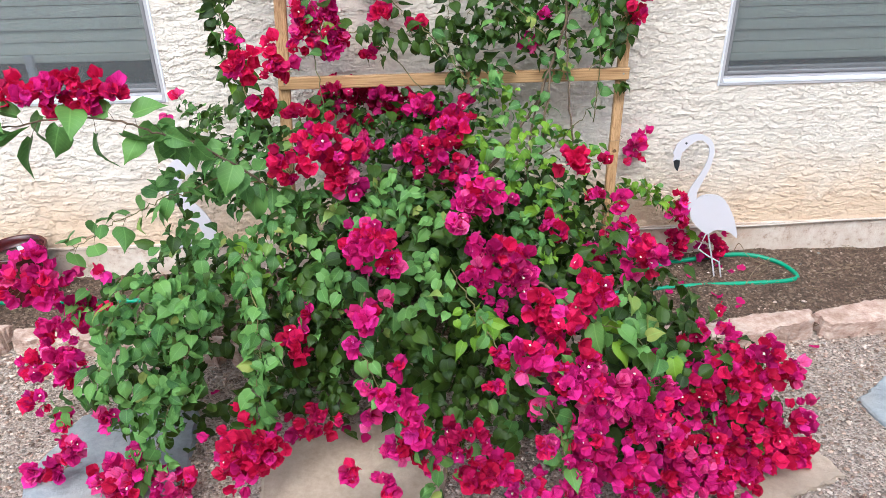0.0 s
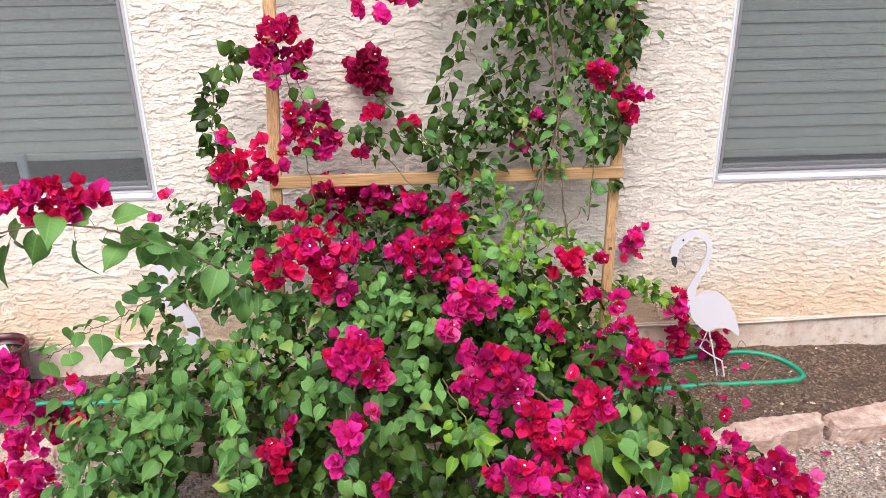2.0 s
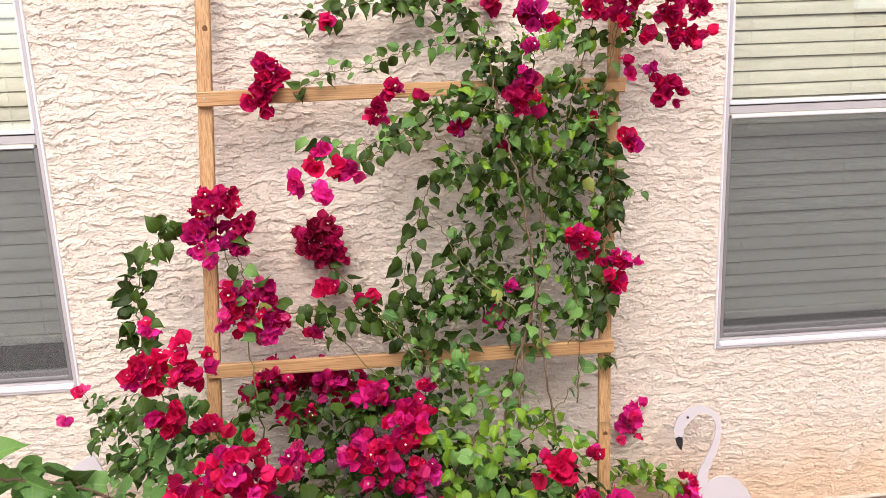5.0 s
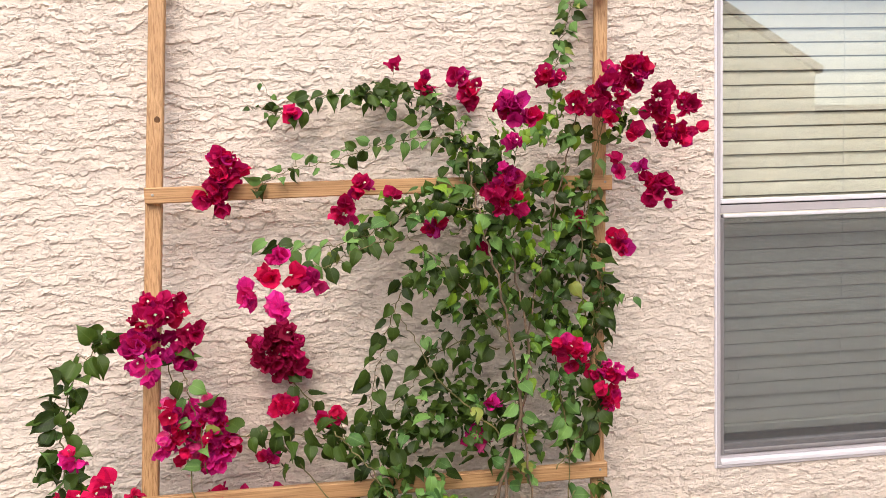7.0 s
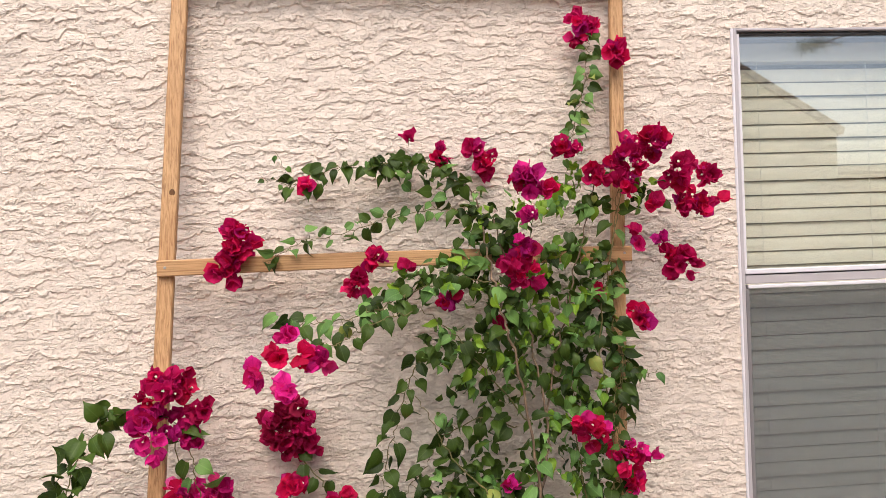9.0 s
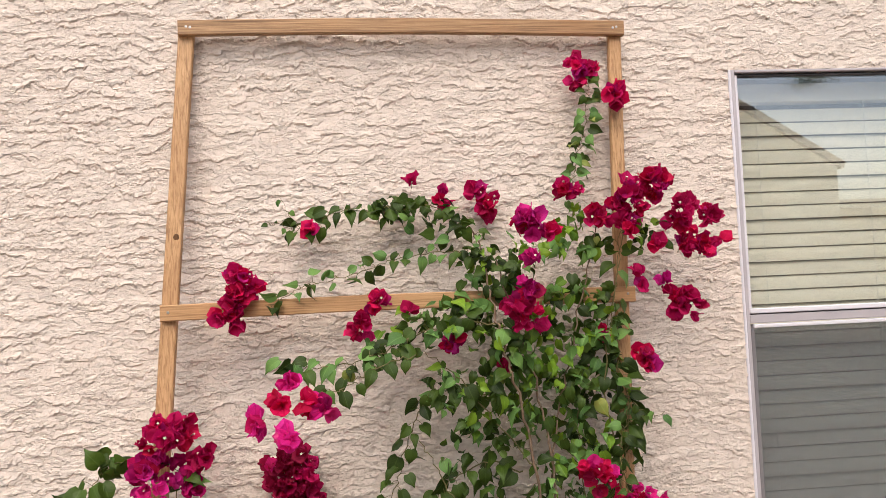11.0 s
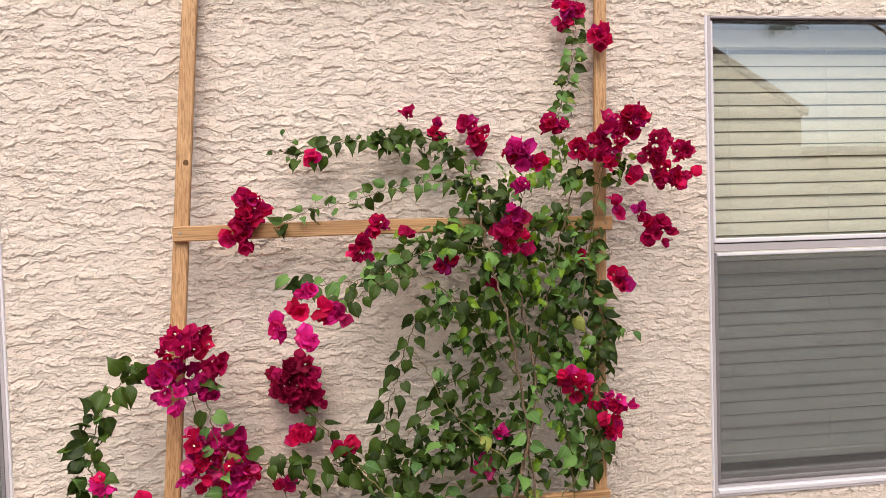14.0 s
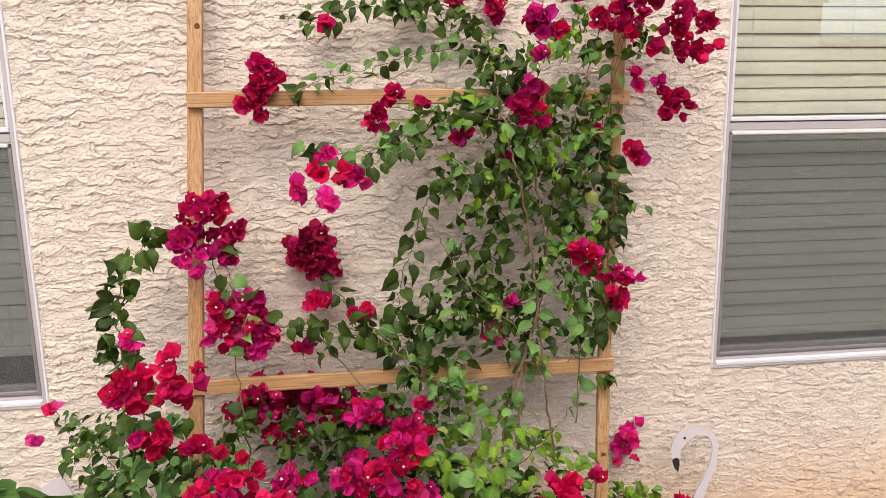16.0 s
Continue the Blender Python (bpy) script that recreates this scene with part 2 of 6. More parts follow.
SEAL = painted("black_sealing_strip", (0.03, 0.028, 0.03), 0.6)
SCREEN_FRAME = painted("screen_frame_grey", (0.20, 0.185, 0.19), 0.45, 0.0, (0.13, 0.12, 0.12), 0.5, 12)
ALU_WHITE = painted("white_vinyl", (0.70, 0.675, 0.71), 0.4, 0.0, (0.62, 0.6, 0.6), 0.3, 20)
SLAT = painted("blind_slat", (0.88, 0.83, 0.70), 0.45, 0.0, (0.66, 0.63, 0.55), 0.3, 5)
CORD = painted("white_cord", (0.75, 0.74, 0.7), 0.8)
GLASS_UP, GLASS_LOW, SCREEN = glass_material("window_glass", 0.25), glass_material("sash_glass", 0.07, (0.91, 0.95, 0.975)), screen_material()
ROOM = painted("room_wall", (0.16, 0.15, 0.14), 0.9)
STEEL = painted("zinc_screw", (0.55, 0.54, 0.52), 0.35, 1.0, (0.3, 0.28, 0.26), 0.5, 90)
BIRD = painted("white_enamel", (0.53, 0.48, 0.505), 0.4, 0.0, (0.46, 0.42, 0.43), 0.4, 8)
BLACK = painted("black_enamel", (0.015, 0.015, 0.017), 0.35, 0.0, (0.04, 0.04, 0.04), 0.3, 40)
HOSE = painted("green_rubber", (0.012, 0.24, 0.12), 0.42, 0.0, (0.06, 0.26, 0.16), 0.5, 30)
GLAZE = painted("oxblood_glaze", (0.050, 0.007, 0.008), 0.2, 0.0, (0.16, 0.03, 0.03), 0.5, 12)
TAG = painted("plastic_tag", (0.78, 0.80, 0.84), 0.4)
TAGBLUE = painted("printed_blue", (0.10, 0.22, 0.5), 0.4)
CABLE = painted("aged_cable", (0.50, 0.42, 0.36), 0.6, 0.0, (0.3, 0.25, 0.2), 0.6, 30)
BARK = earthy("cane_bark", [(0.3, (0.10, 0.065, 0.04)), (0.7, (0.24, 0.165, 0.11))], 60, 0.85, 150, 0.002)
STEM = earthy("green_stem", [(0.3, (0.10, 0.10, 0.035)), (0.7, (0.22, 0.17, 0.07))], 50, 0.6, 120, 0.001)
KNOT = earthy("wood_knot", [(0.3, (0.06, 0.028, 0.012)), (0.7, (0.20, 0.095, 0.038))], 90, 0.6, 150, 0.001)
DRY = earthy("dry_twig", [(0.3, (0.16, 0.10, 0.06)), (0.7, (0.36, 0.26, 0.17))], 60, 0.9, 150, 0.001)
NEIGHBOUR = earthy("tan_stucco", [(0.3, (0.80, 0.68, 0.45)), (0.7, (0.85, 0.74, 0.52))], 4, 0.95, 40, 0.004)
TILE = earthy("clay_roof_tile", [(0.3, (0.38, 0.27, 0.19)), (0.7, (0.55, 0.42, 0.32))], 6, 0.9, 30, 0.006)
LEAF = {"g": leaf_material("leaf_green", (0.038, 0.098, 0.025), (0.150, 0.280, 0.066), (0.27, 0.28, 0.06)),
        # nearly black green: shade inside the foliage is put into this colour
        "d": leaf_material("leaf_mature_shaded", (0.007, 0.016, 0.002), (0.052, 0.092, 0.011)),
        "y": leaf_material("leaf_young", (0.058, 0.135, 0.011), (0.175, 0.290, 0.022))}
BRACT = {"R": bract_material("bract_crimson", (0.46, 0.002, 0.046), (0.82, 0.006, 0.115)),
         "M": bract_material("bract_magenta", (0.52, 0.004, 0.13), (0.86, 0.024, 0.33)),
         "P": bract_material("bract_pink", (0.60, 0.014, 0.16), (0.90, 0.11, 0.37)),
         "D": bract_material("bract_wine", (0.36, 0.002, 0.055), (0.62, 0.006, 0.13)),
         "V": bract_material("bract_violet", (0.36, 0.003, 0.10), (0.60, 0.014, 0.23)),
         # withered bracts, and the painted shade on flowers under the lower rail
         "K": bract_material("bract_withered_shaded", (0.22, 0.002, 0.028), (0.44, 0.005, 0.070))}
TONE = {"R": "crimson", "M": "magenta", "P": "bright pink", "D": "wine red", "V": "violet magenta", "K": "withered and shade-dark wine"}
FLORET = painted("cream_floret", (0.85, 0.82, 0.68), 0.6)


# ---- mesh helpers ----
def mesh_object(name, verts, faces, mat, parent=None, label="", smooth=False):
    me = bpy.data.meshes.new(name)
    me.from_pydata([tuple(v) for v in verts], [], [tuple(f) for f in faces])
    me.materials.append(mat)
    if smooth:
        me.polygons.foreach_set("use_smooth", np.ones(len(me.polygons), dtype=bool))
    ob = new(name, me)
    if parent:
        ob.parent = parent
    return tagged(ob, label)


def set_uv(me, uv):
    """One texture coordinate a vertex."""
    idx = np.empty(len(me.loops), dtype=np.int32)
    me.loops.foreach_get("vertex_index", idx)
    me.uv_layers.new(name="blade").data.foreach_set("uv", np.asarray(uv, np.float32)[idx].reshape(-1))


def part(name, bm, mat, parent=None, label="", smooth=False):
    me = bpy.data.meshes.new(name)
    bm.normal_update()
    bm.to_mesh(me)
    bm.free()
    me.materials.append(mat)
    if smooth:
        me.polygons.foreach_set("use_smooth", np.ones(len(me.polygons), dtype=bool))
    ob = new(name, me)
    if parent:
        ob.parent = parent
    return tagged(ob, label)


def box(x0, x1, y0, y1, z0, z1, bevel=0.0015):
    bm = bmesh.new()
    bmesh.ops.create_cube(bm, size=1)
    bmesh.ops.scale(bm, vec=(x1 - x0, y1 - y0, z1 - z0), verts=bm.verts)
    bmesh.ops.translate(bm, vec=((x0 + x1) / 2, (y0 + y1) / 2, (z0 + z1) / 2), verts=bm.verts)
    if bevel:
        bmesh.ops.bevel(bm, geom=bm.edges, offset=bevel, segments=1, affect="EDGES")
    return bm


def empty(name, loc=(0, 0, 0)):
    ob = new(name)
    ob.location = loc
    ob.empty_display_size = 0.05
    return ob


def spline(points, per=6):
    """Catmull-Rom through the points."""
    p = [np.array(q, float) for q in points]
    p = [2 * p[0] - p[1]] + p + [2 * p[-1] - p[-2]]
    out = []
    for i in range(1, len(p) - 2):
        for k in range(per):
            t = k / per
            out.append(0.5 * (2 * p[i] + (p[i + 1] - p[i - 1]) * t + (2 * p[i - 1] - 5 * p[i] + 4 * p[i + 1] - p[i + 2]) * t * t
                              + (3 * p[i] - p[i - 1] - 3 * p[i + 1] + p[i + 2]) * t ** 3))
    return np.array(out + [p[-2]])


def tube(line, r0, r1=None, sides=6):
    """Vertices and faces of a tapered, closed tube along a line."""
    r1 = r0 if r1 is None else r1
    n = len(line)
    tan = np.gradient(line, axis=0)
    tan /= np.linalg.norm(tan, axis=1)[:, None] + 1e-9
    ref = np.array([0.31, 0.17, 0.93])
    vs, fs = [], []
    for i in range(n):
        u = np.cross(tan[i], ref)
        u /= np.linalg.norm(u) + 1e-9
        w = np.cross(tan[i], u)
        r = r0 + (r1 - r0) * i / (n - 1)
        for k in range(sides):
            a = 2 * math.pi * k / sides
            vs.append(line[i] + r * (math.cos(a) * u + math.sin(a) * w))
    for i in range(n - 1):
        for k in range(sides):
            a, b = i * sides + k, i * sides + (k + 1) % sides
            fs.append((a, b, b + sides, a + sides))
    fs.append(tuple(range(sides))[::-1])
    fs.append(tuple(range((n - 1) * sides, n * sides)))
    return vs, fs


def lathe(name, profile, mat, parent=None, label="", seg=40):
    vs, fs = [], []
    for r, z in profile:
        for k in range(seg):
            a = 2 * math.pi * k / seg
            vs.append((r * math.cos(a), r * math.sin(a), z))
    for i in range(len(profile) - 1):
        for k in range(seg):
            a, b = i * seg + k, i * seg + (k + 1) % seg
            fs.append((a, b, b + seg, a + seg))
    fs.append(tuple(range(seg))[::-1])
    fs.append(tuple(range((len(profile) - 1) * seg, len(profile) * seg)))
    return mesh_object(name, vs, fs, mat, parent, label, True)


LATTICE = {}


def lattice_noise(x, y, seed=0):
    """Smooth gradient noise on arrays, about -0.7 to 0.7."""
    if seed not in LATTICE:
        ang = np.random.RandomState(seed).rand(256, 256) * 2 * np.pi
        LATTICE[seed] = np.cos(ang), np.sin(ang)
    gx, gy = LATTICE[seed]
    xi, yi = np.floor(x).astype(int), np.floor(y).astype(int)
    fx, fy = x - xi, y - yi
    u, v = fx * fx * fx * (fx * (fx * 6 - 15) + 10), fy * fy * fy * (fy * (fy * 6 - 15) + 10)

    def g(i, j, dx, dy):
        a, b = (xi + i) % 256, (yi + j) % 256
        return gx[a, b] * dx + gy[a, b] * dy
    top = g(0, 0, fx, fy) * (1 - u) + g(1, 0, fx - 1, fy) * u
    bot = g(0, 1, fx, fy - 1) * (1 - u) + g(1, 1, fx - 1, fy - 1) * u
    return top * (1 - v) + bot * v


# ---- house wall ----
WIN = [("window_1", -2.205, -1.275, 0.80, 2.30), ("window_2", 0.80, 1.73, 0.80, 2.30)]
BOTTOM, TOP = 0.205, 3.1


def lace_height(x, z):
    """Skip-trowelled stucco: smeared laps that end in ragged, shadowed lower lips over a sandy coat, in metres."""
    wx = x + 0.006 * lattice_noise(x * 55, z * 55, 3) + 0.004 * lattice_noise(x * 120, z * 120, 7)
    wz = z + 0.014 * lattice_noise(x * 20, z * 26, 5) + 0.010 * lattice_noise(x * 48, z * 52, 6) + 0.007 * lattice_noise(x * 115, z * 115, 8)
    h = 0.0 * x
    for k, (s, amp, sx, th) in enumerate(((31, 0.0034, 6.5, -0.14), (55, 0.0018, 12, -0.02))):
        ph = wz * s + 1.3 * lattice_noise(wx * 3.6, wz * 5, 10 + k) + 0.8 * lattice_noise(wx * 11, wz * 9, 12 + k)
        lap = np.floor(ph)
        fr = ph - lap
        run = lattice_noise(wx * sx + lap * 3.71, lap * 5.31 + wz * 2.0, 20 + k) + 0.6 * lattice_noise(wx * sx * 3.1 + lap * 1.93, lap * 2.27 + wz * 3.0, 24 + k)
        h += amp * np.clip((run - th) / 0.06, 0, 1) * np.clip(1 - 1.1 * fr, 0, 1)
    pits = np.clip((lattice_noise(x * 80, z * 110, 35) - 0.36) / 0.06, 0, 1) * 0.0020
    grit = lattice_noise(x * 160, z * 160, 31) * 0.00035
    return h + grit - pits + 0.002 * lattice_noise(x * 2.2, z * 2.5, 33)


def stucco_wall():
    xs = np.concatenate([np.linspace(-6, -2.06, 14), np.arange(-2.05, 1.60, 0.0032), np.linspace(1.61, 6, 14)])
    zs = np.concatenate([np.arange(BOTTOM, 2.62, 0.0032), np.linspace(2.63, TOP, 6)])
    for _, x0, x1, z0, z1 in WIN:
        for lst, vals in ((xs, (x0, x1)), (zs, (z0, z1))):
            for v in vals:
                lst[np.argmin(abs(lst - v))] = v
    X, Z = np.meshgrid(xs, zs, indexing="ij")
    Y = -lace_height(X, Z)
    nx, nz = X.shape
    cx, cz = (xs[:-1] + xs[1:]) / 2, (zs[:-1] + zs[1:]) / 2
    keep = np.ones((nx - 1, nz - 1), bool)
    for _, x0, x1, z0, z1 in WIN:
        keep &= ~(((cx > x0) & (cx < x1))[:, None] & ((cz > z0) & (cz < z1))[None, :])
    ii, jj = np.nonzero(keep)
    a = ii * nz + jj
    quads = np.stack([a, a + nz, a + nz + 1, a + 1], 1)
    me = bpy.data.meshes.new("wall_south")
    me.vertices.add(nx * nz)
    me.vertices.foreach_set("co", np.stack([X, Y, Z], -1).reshape(-1).astype(np.float32))
    me.loops.add(quads.size)
    me.loops.foreach_set("vertex_index", quads.reshape(-1).astype(np.int32))
    me.polygons.add(len(quads))
    me.polygons.foreach_set("loop_start", np.arange(0, quads.size, 4, dtype=np.int32))
    me.polygons.foreach_set("loop_total", np.full(len(quads), 4, dtype=np.int32))
    me.update(calc_edges=True)
    me.validate()
    me.polygons.foreach_set("use_smooth", np.zeros(len(me.polygons), dtype=bool))
    me.materials.append(STUCCO)
    return tagged(new("wall_south", me), "cream lace-textured stucco house wall", "wall", kind="structure")


wall = stucco_wall()
# the thickness behind the stucco coat: piers and bands round the two openings
cols = [-6.0, WIN[0][1], WIN[0][2], WIN[1][1], WIN[1][2], 6.0]
for i in range(5):
    x0, x1 = cols[i], cols[i + 1]
    spans = [(BOTTOM, TOP)] if i % 2 == 0 else [(BOTTOM, 0.80), (2.30, TOP)]
    for z0, z1 in spans:
        part("masonry", box(x0, x1, 0.006, 0.16, z0, z1, 0), STUCCO, wall)
tagged(part("foundation", box(-6, 6, -0.006, 0.16, -0.05, BOTTOM - 0.012, 0.002), CONCRETE), "pinkish concrete foundation under the stucco wall", "foundation", kind="structure")
tagged(part("trim", box(-6, 6, -0.010, 0.12, BOTTOM - 0.012, BOTTOM, 0.002), CONCRETE), "weep screed strip along the stucco edge", "trim", kind="structure")
for nm, b6 in (("wall_east", (5.9, 6, 0.16, 4, 0, TOP)), ("wall_west", (-6, -5.9, 0.16, 4, 0, TOP)), ("wall_north", (-6, 6, 4, 4.1, 0, TOP))):
    tagged(part(nm, box(*b6, 0), ROOM), "plain house wall out of sight", "wall", kind="structure")
tagged(part("ceiling", box(-6, 6, 0.16, 4.1, TOP, TOP + 0.1, 0), ROOM), "plain flat ceiling over the rooms", "ceiling", kind="structure")
tagged(part("floor", box(-6, 6, 0.16, 4.1, 0.1, 0.2, 0), ROOM), "plain floor inside the house", "floor", kind="structure")


def window(name, x0, x1, z0, z1, blind_z):
    """A single-hung aluminium window with an insect screen on its lower half, and a slatted blind behind."""
    w = tagged(empty(name, (x0, 0, z0)), "white aluminium single-hung window with lower insect screen", "window", kind="structure")
    inv = Matrix.Translation((-x0, 0, -z0))

    def bar(nm, a, b, y0, y1, c, d, mat=ALU, label="", parent=None, bevel=0.002):
        bm = box(a, b, y0, y1, c, d, bevel)
        bm.transform(inv)
        return part(nm, bm, mat, parent or w, label)
    f, mid, hd = 0.012, 1.565, 0.008
    bar("frame_jamb", x0, x0 + f, -0.004, 0.075, z0, z1)
    bar("frame_jamb", x1 - f, x1, -0.004, 0.075, z0, z1)
    bar("frame_head", x0 + f, x1 - f, -0.003, 0.075, z1 - hd, z1)
    bar("frame_sill", x0 + f, x1 - f, -0.008, 0.075, z0, z0 + 0.014, ALU_WHITE)
    bar("inner_sill", x0 + f, x1 - f, 0.010, 0.070, z0 + 0.014, z0 + 0.026)
    bar("flange", x0 - 0.007, x0 + 0.001, -0.005, 0.002, z0 - 0.010, z1, ALU_WHITE)
    bar("flange", x1 - 0.001, x1 + 0.007, -0.005, 0.002, z0 - 0.010, z1, ALU_WHITE)
    bar("flange", x0 + 0.001, x1 - 0.001, -0.006, 0.002, z0 - 0.010, z0 + 0.001)
    # upper sash, set back behind the frame
    a, b, s = x0 + f + 0.002, x1 - f - 0.002, 0.009
    bar("upper_stile", a, a + s, 0.003, 0.032, mid + 0.043, z1 - hd - 0.006, ALU_WHITE)
    bar("upper_stile", b - s, b, 0.003, 0.032, mid + 0.043, z1 - hd - 0.006, ALU_WHITE)
    bar("upper_top_rail", a + s, b - s, 0.006, 0.032, z1 - hd - 0.010, z1 - hd - 0.004, SEAL)
    bar("upper_bottom_rail", a, b, -0.002, 0.032, mid + 0.029, mid + 0.043, ALU_WHITE)
    bar("glazing_seal", a, b, 0.004, 0.030, mid + 0.0255, mid + 0.029, SEAL, "dark line of sealing strip")
    bar("meeting_rail", a, b, 0.002, 0.055, mid + 0.001, mid + 0.0255)
    up = bar("upper_pane", a + s, b - s, 0.014, 0.018, mid + 0.043, z1 - hd - 0.010, GLASS_UP, "clear glass reflecting the neighbouring house", bevel=0)
    # lower sash and screen
    bar("screen_top_rail", a + 0.010, b - 0.010, 0.002, 0.016, mid - 0.013, mid - 0.002, ALU_WHITE)
    bar("screen_stile", a + 0.001, a + 0.013, 0.004, 0.016, z0 + 0.026, mid - 0.013, SCREEN_FRAME, "dull grey screen frame")
    bar("screen_stile", b - 0.013, b - 0.001, 0.004, 0.016, z0 + 0.026, mid - 0.013, SCREEN_FRAME, "dull grey screen frame")
    bar("screen_bottom_rail", a + 0.013, b - 0.013, 0.004, 0.016, z0 + 0.030, z0 + 0.042, SCREEN_FRAME, "dull grey screen frame")
    bar("insect_screen", a + 0.013, b - 0.013, 0.0095, 0.0105, z0 + 0.042, mid - 0.013, SCREEN, "grey woven insect screen", bevel=0)
    bar("lower_stile", a, a + 0.022, 0.026, 0.052, z0 + 0.026, mid - 0.004)
    bar("lower_stile", b - 0.022, b, 0.026, 0.052, z0 + 0.026, mid - 0.004)
    bar("lower_rail", a + 0.022, b - 0.022, 0.026, 0.052, z0 + 0.026, z0 + 0.052)
    lo = bar("lower_pane", a + 0.022, b - 0.022, 0.037, 0.041, z0 + 0.052, mid - 0.004, GLASS_LOW, "glass behind the insect screen", bevel=0)
    up.visible_shadow = lo.visible_shadow = False
    # blind
    bl = tagged(empty("window_blind", (x0, 0.10, blind_z)), "closed white slatted blind hanging inside the window", "blind", "blinds in the windows")

    def piece(nm, bm, mat, label=""):
        bm.transform(Matrix.Translation((-x0, -0.10, -blind_z)))
        return part(nm, bm, mat, bl, label)
    piece("head_rail", box(x0 + 0.02, x1 - 0.02, 0.08, 0.125, z1 - 0.075, z1 - 0.02), SLAT)
    piece("bottom_rail", box(x0 + 0.02, x1 - 0.02, 0.085, 0.115, blind_z, blind_z + 0.028, 0.004), SLAT)
    pitch = 0.0425
    count = int((z1 - 0.08 - blind_z - 0.03) / pitch)
    first = None
    for k in range(count):
        if first is None:
            vs, fs = [], []
            for s in (0, 1):
                for q in range(5):
                    u = q / 4 - 0.5
                    dy, dz = -0.007 * u + 0.003 * (1 - 4 * u * u), u * 0.0390
                    for e in (0, 1):
                        vs.append((0.022 + e * (x1 - x0 - 0.044), -dy + s * 0.0025, dz))
            for s in (0, 10):
                for q in range(4):
                    o = s + q * 2
                    fs.append((o, o + 1, o + 3, o + 2) if s == 0 else (o, o + 2, o + 3, o + 1))
            fs += [(0, 10, 11, 1), (8, 9, 19, 18), (0, 2, 12, 10), (2, 4, 14, 12), (4, 6, 16, 14), (6, 8, 18, 16),
                   (1, 11, 13, 3), (3, 13, 15, 5), (5, 15, 17, 7), (7, 17, 19, 9)]
            first = mesh_object("slat", vs, fs, SLAT, bl)
            ob = first
        else:
            ob = new("slat", first.data)
            ob.parent = bl
        ob.location = (0, 0.002 * math.sin(k * 2.1), 0.050 + pitch * k)
        ob.rotation_euler = (0.02 * math.sin(k * 1.7), 0.0012 * math.sin(k * 1.3), 0)
    for cx in (x0 + 0.115, x0 + 0.46, x1 - 0.115):
        v, fc = tube(np.array([(cx - x0, -0.019, 0.02), (cx - x0 + 0.002, -0.020, 0.6), (cx - x0, -0.019, z1 - 0.08 - blind_z)]), 0.0012, sides=4)
        mesh_object("ladder_cord", v, fc, CORD, bl)
    return w


window("window_1", *WIN[0][1:], 0.925)
window("window_2", *WIN[1][1:], 0.862)
tagged(part("window_latch", box(-1.775, -1.745, 0.055, 0.075, 0.868, 0.96, 0.003), ALU_WHITE), "white bar standing behind the raised blind", "latch")

# ---- ground ----
STONE_LINE = [(-2.8, -0.40), (-2.3, -0.39), (-1.75, -0.40), (-1.2, -0.50), (-0.6, -0.58), (0.0, -0.60), (0.5, -0.60), (0.8, -0.57), (1.15, -0.49), (1.6, -0.42), (2.4, -0.38)]


def bed_edge(x):
    return np.interp(x, [p[0] for p in STONE_LINE], [p[1] for p in STONE_LINE])


def sheet(name, xs, ys, zf, mat, label, cat):
    X, Y = np.meshgrid(xs, ys, indexing="ij")
    Z = zf(X, Y)
    nx, ny = X.shape
    i, j = np.meshgrid(np.arange(nx - 1), np.arange(ny - 1), indexing="ij")
    a = (i * ny + j).reshape(-1)
    ob = mesh_object(name, np.stack([X, Y, Z], -1).reshape(-1, 3), np.stack([a, a + ny, a + ny + 1, a + 1], 1), mat, smooth=True)
    return tagged(ob, label, cat, kind="structure")


far = [-300.0, -80, -30, -12, -6]
sheet("ground", np.array(far + list(np.arange(-3, 3.01, 0.02)) + [-q for q in far[::-1]]), np.array(far + list(np.arange(-3.6, 0.001, 0.02))),
      lambda x, y: 0.006 * lattice_noise(x * 9, y * 9, 41) + 0.004 * lattice_noise(x * 30, y * 30, 42) - 0.002 - 0.05 * (y > -0.3), GRIT,
      "tan decomposed granite path with loose gravel", "ground")


def soil_z(x, y):
    d = np.clip((y - bed_edge(x)) / 0.5, 0, 1)
    return 0.028 + 0.045 * d + 0.012 * lattice_noise(x * 6, y * 6, 43) + 0.007 * lattice_noise(x * 22, y * 22, 44) + 0.004 * lattice_noise(x * 60, y * 60, 45)


bx = np.arange(-3.0, 3.01, 0.02)
B, Tt = np.meshgrid(bx, np.linspace(0, 1, 34), indexing="ij")
BY = bed_edge(B) - 0.02 + Tt * (0.03 - bed_edge(B))
BZ = soil_z(B, BY)
nb = B.shape[1]
gi, gj = np.meshgrid(np.arange(len(bx) - 1), np.arange(nb - 1), indexing="ij")
ga = (gi * nb + gj).reshape(-1)
tagged(mesh_object("garden_bed", np.stack([B, BY, BZ], -1).reshape(-1, 3), np.stack([ga, ga + nb, ga + nb + 1, ga + 1], 1), SOIL, smooth=True),
       "dark crumbly soil of the planting bed along the wall", "soil", kind="structure")


